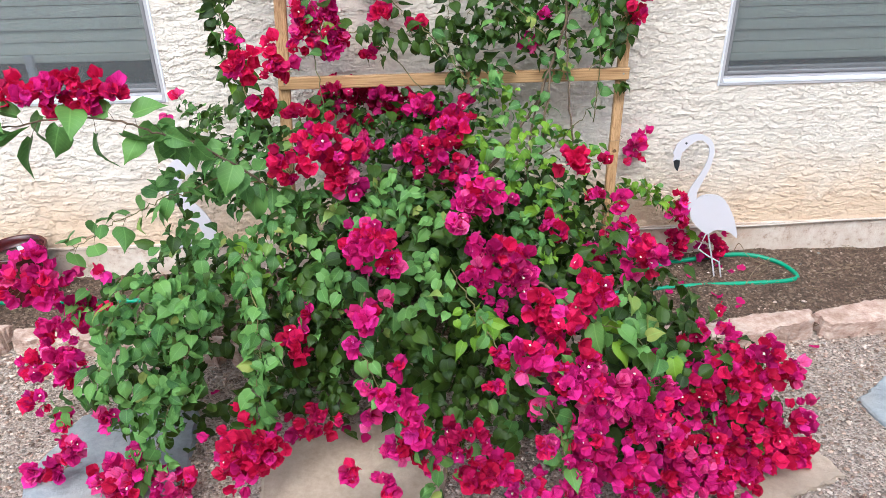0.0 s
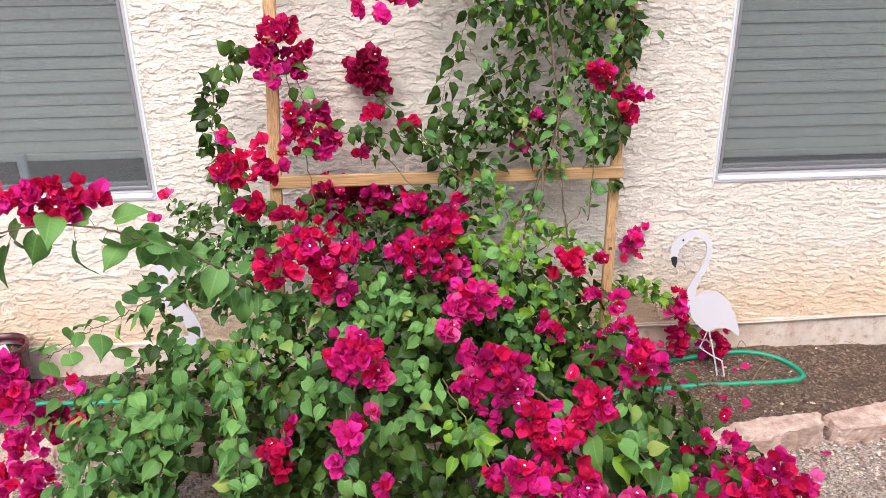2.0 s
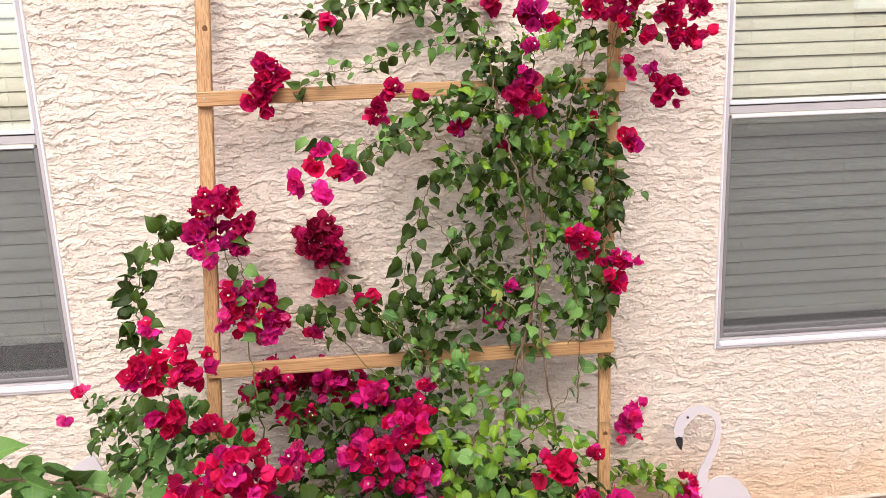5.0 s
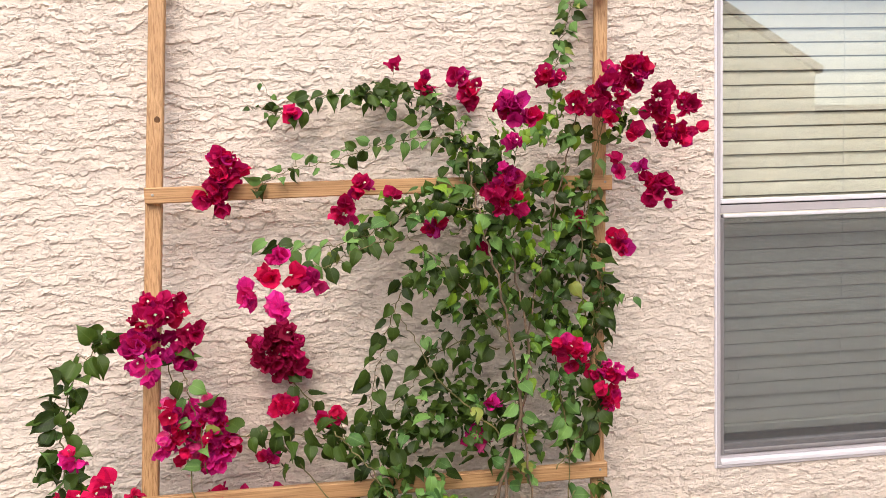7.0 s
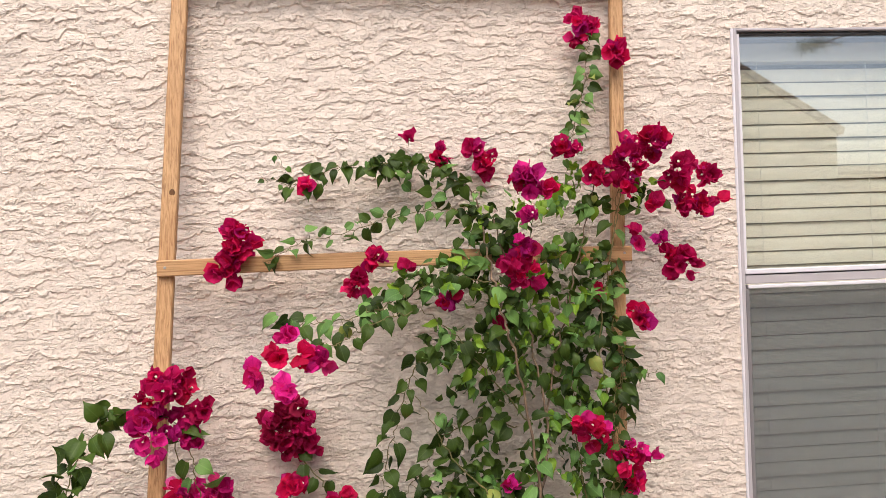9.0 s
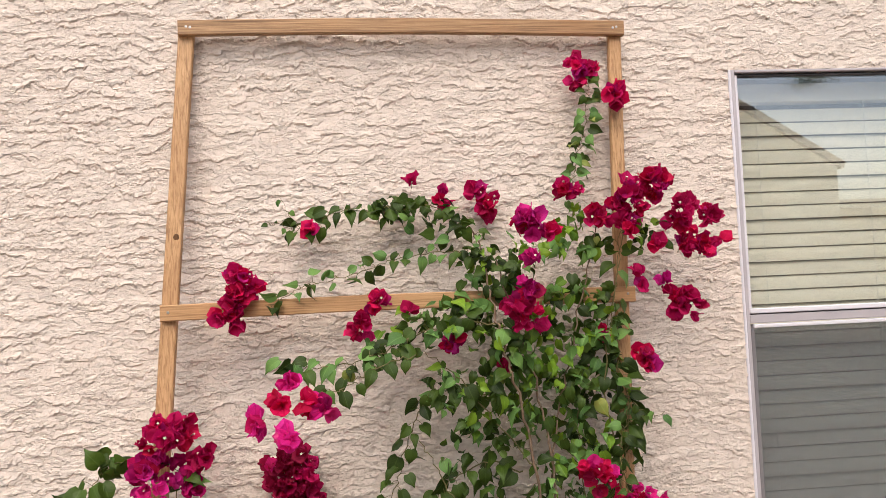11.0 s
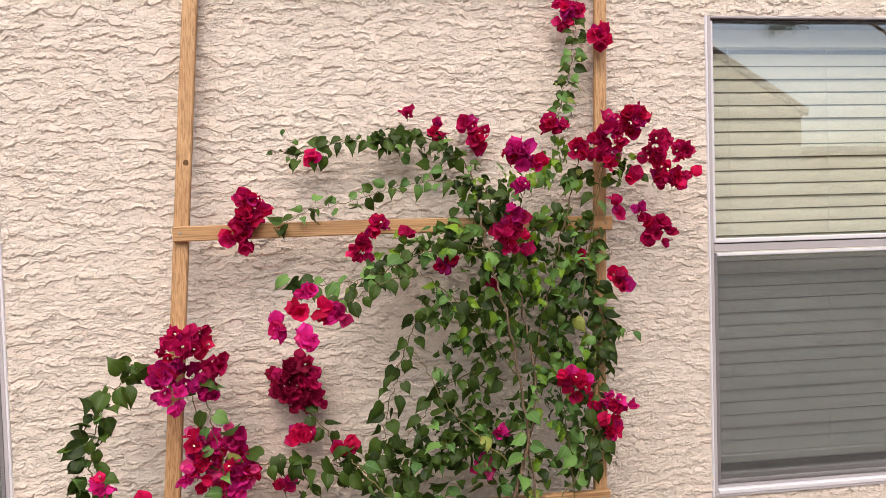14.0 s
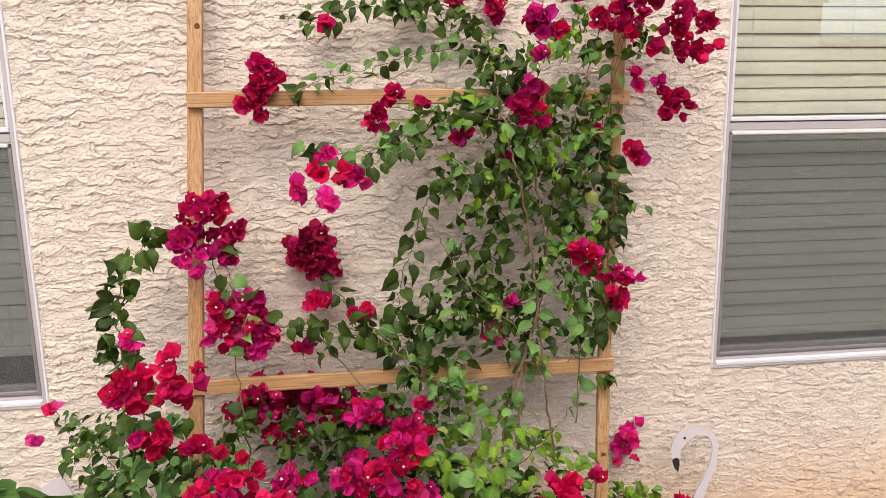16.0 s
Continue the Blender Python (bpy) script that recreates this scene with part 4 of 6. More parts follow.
def yard_tree(loc):
    """A tall tree across the yard, one long limb of it hanging out towards the house."""
    rs = np.random.RandomState(31)
    p = tagged(empty("tree", loc), "tall dark-leaved tree across the yard with a hanging limb", "tree")
    v, f = tube(spline([(0, 0, 0), (0.15, 0, 3), (-0.1, 0.1, 6), (0.1, 0, 9), (0, 0, 11)]), 0.22, 0.06, 9)
    mesh_object("trunk", v, f, BARK, p, "", True)
    tips = []
    for k in range(9):
        an = k * 2.4
        tip = np.array([2.6 * math.cos(an), 1.6 * math.sin(an), 10.5 + 1.6 * math.sin(k * 1.7)]) if k else np.array([-5.1, 0, 8.12])
        root = np.array([0, 0, 7.2 + 0.35 * k])
        v, f = tube(spline([root, root * 0.5 + tip * 0.5 + (0, 0, 0.9), tip]), 0.06, 0.015, 6)
        mesh_object("limb", v, f, BARK, p, "", True)
        tips.append(tip)
    vs, fs = [], []
    for k, tip in enumerate(tips):
        for _ in range(700 if k == 0 else 160):
            o = rs.normal(size=3) * ((0.36, 0.36, 0.11) if k == 0 else (0.8, 0.8, 0.5))
            d, w = unit(rs.normal(size=3) + (0, 0, -0.6)) * 0.10, unit(rs.normal(size=3)) * 0.018
            c = tip + o
            i = len(vs)
            vs += [c, c + d * 0.5 + w, c + d, c + d * 0.5 - w]
            fs += [(i, i + 1, i + 2), (i, i + 2, i + 3)]
    tagged(mesh_object("crown", vs, fs, LEAF["d"], p), kind="stuff")


# ---- bougainvillea ----
PLANT = tagged(empty("bougainvillea", (-0.50, -0.28, 0.05)), "sprawling bougainvillea in full bloom, climbing a cedar trellis", "shrub")
ORIGIN = np.array([-0.50, -0.28, 0.05])
rng = np.random.RandomState(77)


COLS = (-1.0, -0.5, 0.0, 0.5, 1.0)


def blade(st, widths, cup, droop, wave=0.0, arch=0.0, curl=0.0, freq=9.0, skew=0.0):
    """Folded ovate blade with a rippled edge, base at 0, tip at y = 1."""
    vs = [(0, 0, 0)]
    for t, w in zip(st, widths):
        z = -droop * t * t - curl * max(0.0, t - 0.6) ** 2
        for k in COLS:
            a = abs(k)
            y = t - 0.12 * a * max(0.0, 1 - t / 0.3) - 0.03 * a
            vs.append((w * k + skew * t * t, y, z + cup * w * a - arch * w * k * k + wave * (math.sin(t * freq + k * 2.5) + 0.5 * math.sin(t * freq * 2.3 - k * 4)) * a))
    vs.append((skew, 1, -droop - curl * 0.16))
    m, r = len(COLS), len(st)
    fs = [(0, 2 + q, 1 + q) for q in range(m - 1)]
    for i in range(r - 1):
        for q in range(m - 1):
            o = 1 + m * i + q
            fs.append((o, o + 1, o + m + 1, o + m))
    o = 1 + m * (r - 1)
    fs += [(o + q, o + q + 1, 1 + m * r) for q in range(m - 1)]
    return np.array(vs, float), fs


LEAF_AT = (0.05, 0.16, 0.31, 0.48, 0.65, 0.79, 0.90)
HEART, OVAL = (0.22, 0.37, 0.43, 0.405, 0.30, 0.165, 0.06), (0.17, 0.31, 0.38, 0.37, 0.285, 0.165, 0.065)


def leaf_form(widths, k, *a, **b):
    return blade(LEAF_AT, [w * k for w in widths], *a, **b)


LEAF_FORMS = [leaf_form(HEART, 0.98, 0.48, 0.16, 0.02, 0.25, curl=1.0), leaf_form(HEART, 1.03, 0.30, 0.25, 0.025, 0.2, curl=1.4, skew=0.06), leaf_form(OVAL, 1.0, 0.70, 0.22, 0.025, 0.3, curl=0.8, skew=-0.08),
              leaf_form(HEART, 0.96, 0.20, 0.42, 0.035, 0.4, curl=1.0, skew=0.03), leaf_form(OVAL, 0.90, 0.95, 0.12, 0.025, 0.35, curl=1.8, skew=0.05), leaf_form(OVAL, 1.06, -0.20, 0.34, 0.04, 0.25, curl=-0.6, skew=-0.05),
              leaf_form(OVAL, 0.84, 0.60, 0.45, 0.045, 0.30, curl=2.0, skew=0.09), leaf_form(HEART, 0.90, 0.75, -0.10, 0.03, 0.30, curl=2.4, skew=-0.07)]
BRACT_AT = (0.07, 0.21, 0.38, 0.56, 0.73, 0.88)


def bract_form(k, *a, **b):
    return blade(BRACT_AT, [w * k for w in (0.26, 0.44, 0.54, 0.52, 0.40, 0.20)], *a, **b)


BRACT_FORMS = [bract_form(1.0, 0.50, -0.22, 0.08, 0.25, freq=11.0), bract_form(1.08, 0.3, -0.4, 0.095, 0.1, freq=9.0, skew=0.06), bract_form(0.92, 0.8, 0.05, 0.075, 0.35, freq=13.0), bract_form(1.02, 0.12, -0.1, 0.105, -0.1, freq=10.0, skew=-0.07)]


class Heap:
    """Blades gathered into one mesh."""

    def __init__(self):
        self.v, self.f, self.n, self.uv = [], [], 0, []

    def add(self, form, pos, basis, size):
        vs, fs = form
        self.v.append((vs * size) @ basis + pos)
        self.uv.append(vs[:, :2])
        self.f += [tuple(i + self.n for i in q) for q in fs]
        self.n += len(vs)

    def raw(self, vs, fs):
        self.v.append(np.array(vs))
        self.f += [tuple(i + self.n for i in q) for q in fs]
        self.n += len(vs)

    def link(self, name, mat, parent, label=""):
        ob = mesh_object(name, np.concatenate(self.v) - ORIGIN, self.f, mat, parent, label, True)
        if self.uv:
            set_uv(ob.data, np.concatenate(self.uv))
        return ob


def unit(v):
    return v / (np.linalg.norm(v) + 1e-9)


def frame_of(normal, tip):
    """Rows: across, along (tip), normal."""
    z = unit(normal)
    y = unit(tip - z * np.dot(tip, z))
    return np.stack([np.cross(y, z), y, z])


FOLIAGE = {}
leaf_meshes = {}
leaf_count = 0


def put_leaf(pos, normal, tip, size, tone, zone, single=False):
    global leaf_count
    form = rng.randint(len(LEAF_FORMS))
    b = frame_of(normal, tip)
    if single and leaf_count < 300:
        leaf_count += 1
        key = (tone, form)
        if key not in leaf_meshes:
            ob = mesh_object("leaf", LEAF_FORMS[form][0], LEAF_FORMS[form][1], LEAF[tone], PLANT, "", True)
            set_uv(ob.data, LEAF_FORMS[form][0][:, :2])
            leaf_meshes[key] = ob.data
        else:
            ob = new("leaf", leaf_meshes[key])
            ob.parent = PLANT
        m = Matrix([[*(b[:, i] * size), pos[i] - ORIGIN[i]] for i in range(3)] + [[0, 0, 0, 1]])
        ob.matrix_local = m
        return
    FOLIAGE.setdefault((zone, tone), Heap()).add(LEAF_FORMS[form], pos, b, size)


def face_of(p):
    """The way that foliage at p turns: out of the bush, towards the light."""
    if p[2] > 0.95:
        return np.array([0.0, -0.9, 0.45])
    return unit(unit(np.array(p) - (-0.3, -0.15, 0.0)) * 0.75 + (0, -0.35, 0.55))


def leaves(x, y, z, r, tone, size):
    """A patch of foliage: leaves in a flattened ball that faces outward."""
    # lit look put into the colour: upper front patches take the lighter green
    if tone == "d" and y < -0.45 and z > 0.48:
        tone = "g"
    c = np.array([x, y, z])
    out = face_of(c)
    size = size * (0.86 if size < 0.06 else 0.92)
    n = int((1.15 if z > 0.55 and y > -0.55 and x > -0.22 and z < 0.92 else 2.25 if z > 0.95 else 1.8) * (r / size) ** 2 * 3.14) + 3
    for _ in range(n):
        o = rng.normal(size=3)
        o = unit(o) * r * rng.rand() ** 0.45
        o -= out * np.dot(o, out) * 0.45
        p = c + o
        if p[2] < 0.05 or p[1] > -0.03:
            continue
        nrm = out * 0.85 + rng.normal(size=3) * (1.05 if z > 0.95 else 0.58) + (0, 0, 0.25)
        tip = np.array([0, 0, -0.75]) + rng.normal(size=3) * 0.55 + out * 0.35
        # high vine: most green leaves swap to the dark tone, shade by colour
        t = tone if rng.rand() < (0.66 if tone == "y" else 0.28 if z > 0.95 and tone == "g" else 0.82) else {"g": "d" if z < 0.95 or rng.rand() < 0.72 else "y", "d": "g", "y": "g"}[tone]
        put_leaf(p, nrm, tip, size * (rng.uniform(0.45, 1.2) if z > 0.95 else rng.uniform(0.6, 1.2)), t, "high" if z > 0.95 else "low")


def cane(points, radius, tone, size, per_metre):
    """A woody stem with its leaves on short stalks."""
    line = spline(points, 8)
    line = line + rng.normal(size=line.shape) * 0.003
    hp = Heap()
    hp.raw(*tube(line, radius, radius * 0.45, 7 if radius > 0.004 else 5))
    if tone != "-":
        seg = np.linalg.norm(np.diff(line, axis=0), axis=1)
        s = np.concatenate([[0], np.cumsum(seg)])
        n = int(s[-1] * per_metre * 2.2) + 2
        for k in range(n):
            d = s[-1] * (k + 0.5 + rng.uniform(-0.3, 0.3)) / n
            p = np.array([np.interp(d, s, line[:, i]) for i in range(3)])
            tan = unit(np.array([np.interp(d + 0.02, s, line[:, i]) for i in range(3)]) - p + 1e-6)
            side = unit(np.cross(tan, face_of(p))) * (1 if k % 2 else -1)
            stalk = unit(side + face_of(p) * 0.6 + tan * 0.4 + rng.normal(size=3) * 0.35)
            q = p + stalk * size * rng.uniform(0.25, 0.5)
            if q[1] > -0.03:
                q[1] = -0.03
            hp.raw(*tube(np.array([p, (p + q) / 2 + (0, 0, 0.002), q]), 0.0009, 0.0007, 3))
            nrm = face_of(p) * 0.9 + rng.normal(size=3) * 0.6 + (0, 0, 0.2)
            tip = stalk * 0.8 + np.array([0, 0, -0.8]) + rng.normal(size=3) * 0.25
            # above 1.2 m about half the green leaves get the shade-dark tone
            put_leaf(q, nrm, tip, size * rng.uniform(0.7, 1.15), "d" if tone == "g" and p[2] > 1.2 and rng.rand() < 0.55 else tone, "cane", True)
    hp.link("cane", BARK if radius > 0.003 else STEM, PLANT)


FLOWER_MESH = {}


def flower_mesh(tone, kind):
    """Three papery bracts grown together at the base; some kinds shows its cream floret."""
    if (tone, kind) in FLOWER_MESH:
        return FLOWER_MESH[tone, kind]
    rs = np.random.RandomState(kind + 500)
    vs, fs, uv = [(0.0, 0.0, 0.0)], [], [(0.0, 0.0)]
    for k in range(3):
        an = 2.094 * k + rs.uniform(-0.3, 0.3)
        r = np.array([math.cos(an), math.sin(an), 0])
        op = rs.uniform(0.2, 0.95)
        a = np.array([0, 0, 1.0])
        b = frame_of(a * math.sin(op) - r * math.cos(op), a * math.cos(op) + r * math.sin(op))
        v, f = BRACT_FORMS[rs.randint(len(BRACT_FORMS))]
        q = (v * rs.uniform(0.85, 1.15)) @ b + r * 0.04
        o = len(vs) - 1
        vs += [tuple(p) for p in q[1:]]
        uv += [tuple(p) for p in v[1:, :2]]
        fs += [tuple(0 if i == 0 else i + o for i in g) for g in f]
    mats = [0] * len(fs)
    if kind in (0, 7):
        o = len(vs)
        for q in range(10):
            rr = 0.12 if q % 2 == 0 else 0.06
            vs.append((rr * math.cos(q * 0.628), rr * math.sin(q * 0.628), 0.62))
        vs.append((0, 0, 0.57))
        uv += [(0.3, 0.5)] * 11
        fs += [(o + q, o + (q + 1) % 10, o + 10) for q in range(10)] + [(0, o, o + 4), (0, o + 4, o + 8), (0, o + 8, o)]
        mats += [1] * 13
    me = bpy.data.meshes.new("flower")
    me.from_pydata(vs, [], fs)
    me.materials.append(BRACT[tone])
    me.materials.append(FLORET)
    set_uv(me, uv)
    me.polygons.foreach_set("material_index", mats)
    me.polygons.foreach_set("use_smooth", [True] * len(fs))
    me.update()
    FLOWER_MESH[tone, kind] = me
    return me


# flowers of a cluster differ in age: most have its tone, some a neighbouring one
KIN = {"R": "RRRRRMMD", "M": "MMMMRRPV", "P": "PPPMMMRV", "D": "DDDDDRRV", "V": "VVVVVDMM", "K": "KKKKKKDD"}


def flowers(x, y, z, r, tone):
    """One cluster: a forked stalk and its flowers."""
    c = np.array([x, y, z])
    out = face_of(c)
    stalk = Heap()
    root = c - out * r * 0.5
    n = int(FULL * (r / 0.0215) ** 2) + (3 if 0.03 < r < 0.07 else 1)
    spots = []
    long = unit(rng.normal(size=3) + (0, 0, -0.6))
    for i in range(n):
        d = unit(rng.normal(size=3) + out * 0.6)
        o = d * max(0.0, r - 0.018) * (rng.rand() ** 0.35 if rng.rand() > 0.14 else rng.uniform(1.0, 1.55))
        p = c + o * 0.88 + long * np.dot(o, long) * 0.30
        p[1] = min(p[1], -0.030)
        p[2] = max(p[2], 0.03)
        spots.append((p, unit(d * 0.8 + out * 0.5 + rng.normal(size=3) * 0.55)))
    ring = [root + 0.0012 * np.array([math.cos(q * 2.094), 0.3 * math.sin(q), math.sin(q * 2.094)]) for q in range(3)]
    vs, fs = ring + [q - out * 0.012 + (0, 0, -0.004) for q in ring], [(0, 1, 4, 3), (1, 2, 5, 4), (2, 0, 3, 5), (3, 4, 5)]
    for p, _ in spots[:7]:
        o = len(vs)
        vs += [(q + p) / 2 + (0, 0, 0.004) for q in ring] + [p + (q - root) * 0.4 for q in ring]
        fs += [(a, b, o + b, o + a) for a, b in ((0, 1), (1, 2), (2, 0))] + [(o + a, o + b, o + 3 + b, o + 3 + a) for a, b in ((0, 1), (1, 2), (2, 0))]
    stalk.raw(vs, fs)
    ob = stalk.link("inflorescence", STEM, PLANT, "cluster of " + TONE[tone] + " papery flowers")
    for p, ax in spots:
        fl = new("flower", flower_mesh(KIN[tone][rng.randint(8)], rng.randint(14)))
        fl.parent = ob
        u = unit(np.cross(ax, (0.3, 0.2, 0.93)))
        w = np.cross(ax, u)
        a = rng.rand() * 6.283
        e1 = u * math.cos(a) + w * math.sin(a)
        e2 = np.cross(ax, e1)
        sz = rng.uniform(0.024, 0.037)
        fl.matrix_local = Matrix([[e1[k] * sz, e2[k] * sz, ax[k] * sz, p[k] - ORIGIN[k]] for k in range(3)] + [[0, 0, 0, 1]])


FULL = 2.35


def mound(cx, cy, cz, rx, ry, rz, n, tone, size):
    """The leafy inside of the bush."""
    for _ in range(n):
        d = unit(rng.normal(size=3))
        k = rng.uniform(0.55, 0.95)
        p = np.array([cx + d[0] * rx * k, cy + d[1] * ry * k, cz + d[2] * rz * k])
        if p[2] < 0.06 or p[1] > -0.03:
            continue
        put_leaf(p, d + rng.normal(size=3) * 0.5 + (0, -0.2, 0.4), np.array([0, 0, -0.7]) + rng.normal(size=3) * 0.6, size * rng.uniform(0.7, 1.15), tone, "inner")


# canes
cane([(0.07, -0.30, 0.65), (0.10, -0.27, 0.94), (0.14, -0.25, 1.09), (0.12, -0.24, 1.28), (0.09, -0.24, 1.44), (0.06, -0.22, 1.57), (0.04, -0.17, 1.71), (0.03, -0.10, 1.82), (0.00, -0.06, 1.89)], 0.0045, "g", 0.046, 9)
cane([(0.27, -0.22, 0.73), (0.28, -0.20, 0.90), (0.26, -0.20, 1.14), (0.25, -0.16, 1.31), (0.29, -0.14, 1.46), (0.36, -0.13, 1.61), (0.39, -0.13, 1.74), (0.40, -0.13, 1.87)], 0.0020, "g", 0.044, 14)
cane([(0.28, -0.12, 1.94), (0.30, -0.10, 2.01), (0.33, -0.08, 2.10), (0.35, -0.07, 2.19), (0.36, -0.06, 2.27)], 0.0015, "g", 0.036, 40)
cane([(0.01, -0.08, 1.86), (-0.06, -0.07, 1.91), (-0.14, -0.06, 1.94), (-0.23, -0.07, 1.92), (-0.33, -0.07, 1.92), (-0.41, -0.07, 1.88), (-0.47, -0.07, 1.87)], 0.0015, "d", 0.042, 30)
cane([(0.05, -0.14, 1.78), (-0.08, -0.12, 1.80), (-0.21, -0.12, 1.78), (-0.30, -0.12, 1.75), (-0.41, -0.12, 1.73), (-0.52, -0.12, 1.68)], 0.0015, "g", 0.038, 24)
cane([(0.09, -0.20, 1.60), (-0.03, -0.20, 1.62), (-0.16, -0.20, 1.59), (-0.23, -0.22, 1.56), (-0.34, -0.22, 1.53), (-0.43, -0.25, 1.53), (-0.48, -0.25, 1.54)], 0.0020, "g", 0.046, 26)
cane([(-0.16, -0.25, 1.55), (-0.26, -0.35, 1.53), (-0.32, -0.50, 1.51), (-0.36, -0.58, 1.52)], 0.0015, "g", 0.040, 10)
cane([(0.03, -0.18, 1.43), (-0.11, -0.16, 1.45), (-0.16, -0.15, 1.37), (-0.20, -0.14, 1.26), (-0.23, -0.15, 1.15), (-0.25, -0.18, 1.05)], 0.0020, "d", 0.048, 22)
cane([(0.10, -0.18, 1.24), (0.02, -0.17, 1.27), (-0.08, -0.16, 1.22), (-0.14, -0.16, 1.14), (-0.20, -0.18, 1.07)], 0.0020, "d", 0.048, 18)
cane([(-0.47, -0.06, 1.19), (-0.40, -0.10, 1.11), (-0.32, -0.14, 1.05), (-0.25, -0.20, 0.95), (-0.19, -0.26, 0.88)], 0.0020, "d", 0.046, 12)
cane([(-0.58, -0.20, 1.06), (-0.49, -0.20, 1.07), (-0.39, -0.20, 1.05), (-0.29, -0.20, 1.03), (-0.17, -0.20, 1.01)], 0.0020, "d", 0.052, 20)
cane([(-0.87, -0.40, 0.78), (-0.90, -0.36, 0.92), (-0.95, -0.30, 1.03), (-0.97, -0.25, 1.12), (-0.96, -0.22, 1.21), (-0.92, -0.20, 1.28), (-0.86, -0.18, 1.34)], 0.0025, "d", 0.056, 26)
cane([(-0.65, -0.22, 0.98), (-0.68, -0.20, 1.15), (-0.70, -0.19, 1.23), (-0.74, -0.18, 1.32)], 0.0020, "g", 0.046, 12)
cane([(-0.42, -0.07, 1.88), (-0.46, -0.07, 1.91), (-0.49, -0.07, 1.97)], 0.0010, "g", 0.020, 6)
cane([(-0.44, -0.07, 1.88), (-0.50, -0.07, 1.89), (-0.53, -0.07, 1.90)], 0.0010, "g", 0.018, 5)
cane([(-0.33, -0.30, 1.09), (-0.27, -0.33, 1.03), (-0.21, -0.36, 0.96), (-0.16, -0.40, 0.89)], 0.0020, "g", 0.040, 5)
cane([(0.36, -0.20, 1.17), (0.35, -0.20, 1.28), (0.39, -0.17, 1.39), (0.42, -0.19, 1.36), (0.47, -0.20, 1.37)], 0.0015, "g", 0.034, 14)
cane([(0.37, -0.15, 1.50), (0.39, -0.16, 1.39), (0.37, -0.18, 1.26), (0.34, -0.19, 1.13), (0.36, -0.20, 1.00)], 0.0015, "d", 0.046, 22)
cane([(-0.74, -0.62, 0.62), (-0.84, -0.72, 0.78), (-0.93, -0.80, 0.89), (-1.00, -0.87, 0.95), (-1.09, -0.93, 1.01), (-1.20, -0.97, 1.03), (-1.31, -1.02, 1.03), (-1.42, -1.06, 1.06)], 0.0040, "g", 0.088, 13)
cane([(-0.74, -0.62, 0.68), (-0.90, -0.75, 0.78), (-0.98, -0.80, 0.77), (-1.05, -0.84, 0.76), (-1.15, -0.86, 0.72), (-1.25, -0.88, 0.67), (-1.30, -0.89, 0.64)], 0.0025, "g", 0.064, 16)
cane([(-0.90, -0.40, 0.67), (-1.00, -0.30, 0.73), (-1.07, -0.22, 0.78), (-1.14, -0.17, 0.81)], 0.0015, "d", 0.034, 26)
cane([(0.29, -0.35, 0.39), (0.43, -0.12, 0.42), (0.55, -0.10, 0.39), (0.68, -0.10, 0.29), (0.76, -0.10, 0.17)], 0.0015, "y", 0.042, 22)
cane([(-0.86, -0.85, 0.61), (-0.82, -0.98, 0.54), (-0.78, -1.10, 0.48), (-0.80, -1.15, 0.35), (-0.79, -1.15, 0.20)], 0.0020, "g", 0.050, 30)
cane([(-1.14, -0.90, 0.58), (-1.16, -1.05, 0.53), (-1.22, -1.05, 0.39), (-1.29, -1.05, 0.28), (-1.39, -1.02, 0.19)], 0.0020, "g", 0.050, 20)
cane([(-0.98, -1.00, 0.56), (-0.97, -1.10, 0.45), (-1.04, -1.13, 0.29), (-1.10, -1.15, 0.16), (-1.17, -1.15, 0.06)], 0.0020, "g", 0.050, 22)
cane([(0.00, -0.95, 0.48), (0.10, -1.08, 0.47), (0.21, -1.08, 0.41), (0.33, -1.10, 0.27), (0.42, -1.12, 0.16)], 0.0020, "g", 0.060, 14)
cane([(-0.28, -0.95, 0.57), (-0.22, -1.10, 0.52), (-0.17, -1.25, 0.48), (-0.06, -1.33, 0.37), (-0.04, -1.38, 0.26)], 0.0020, "g", 0.052, 14)
cane([(-0.52, -1.05, 0.57), (-0.52, -1.17, 0.48), (-0.47, -1.24, 0.39), (-0.39, -1.30, 0.31), (-0.31, -1.34, 0.20)], 0.0020, "g", 0.050, 14)
cane([(-0.60, -0.25, 0.02), (-0.61, -0.30, 0.31), (-0.56, -0.33, 0.56)], 0.0100, "-", 0.000, 0)
cane([(-0.47, -0.25, 0.02), (-0.28, -0.30, 0.34), (-0.08, -0.28, 0.63), (0.06, -0.22, 0.81), (0.13, -0.19, 0.98)], 0.0090, "-", 0.000, 0)
cane([(-0.68, -0.30, 0.02), (-0.79, -0.50, 0.35), (-0.86, -0.70, 0.53), (-0.91, -0.85, 0.56)], 0.0070, "-", 0.000, 0)
cane([(-0.38, -0.30, 0.02), (-0.17, -0.60, 0.36), (-0.04, -0.90, 0.49), (0.09, -1.05, 0.47)], 0.0070, "-", 0.000, 0)
cane([(-0.60, -0.30, 0.02), (-0.56, -0.60, 0.38), (-0.51, -0.90, 0.55), (-0.52, -1.05, 0.53)], 0.0060, "-", 0.000, 0)
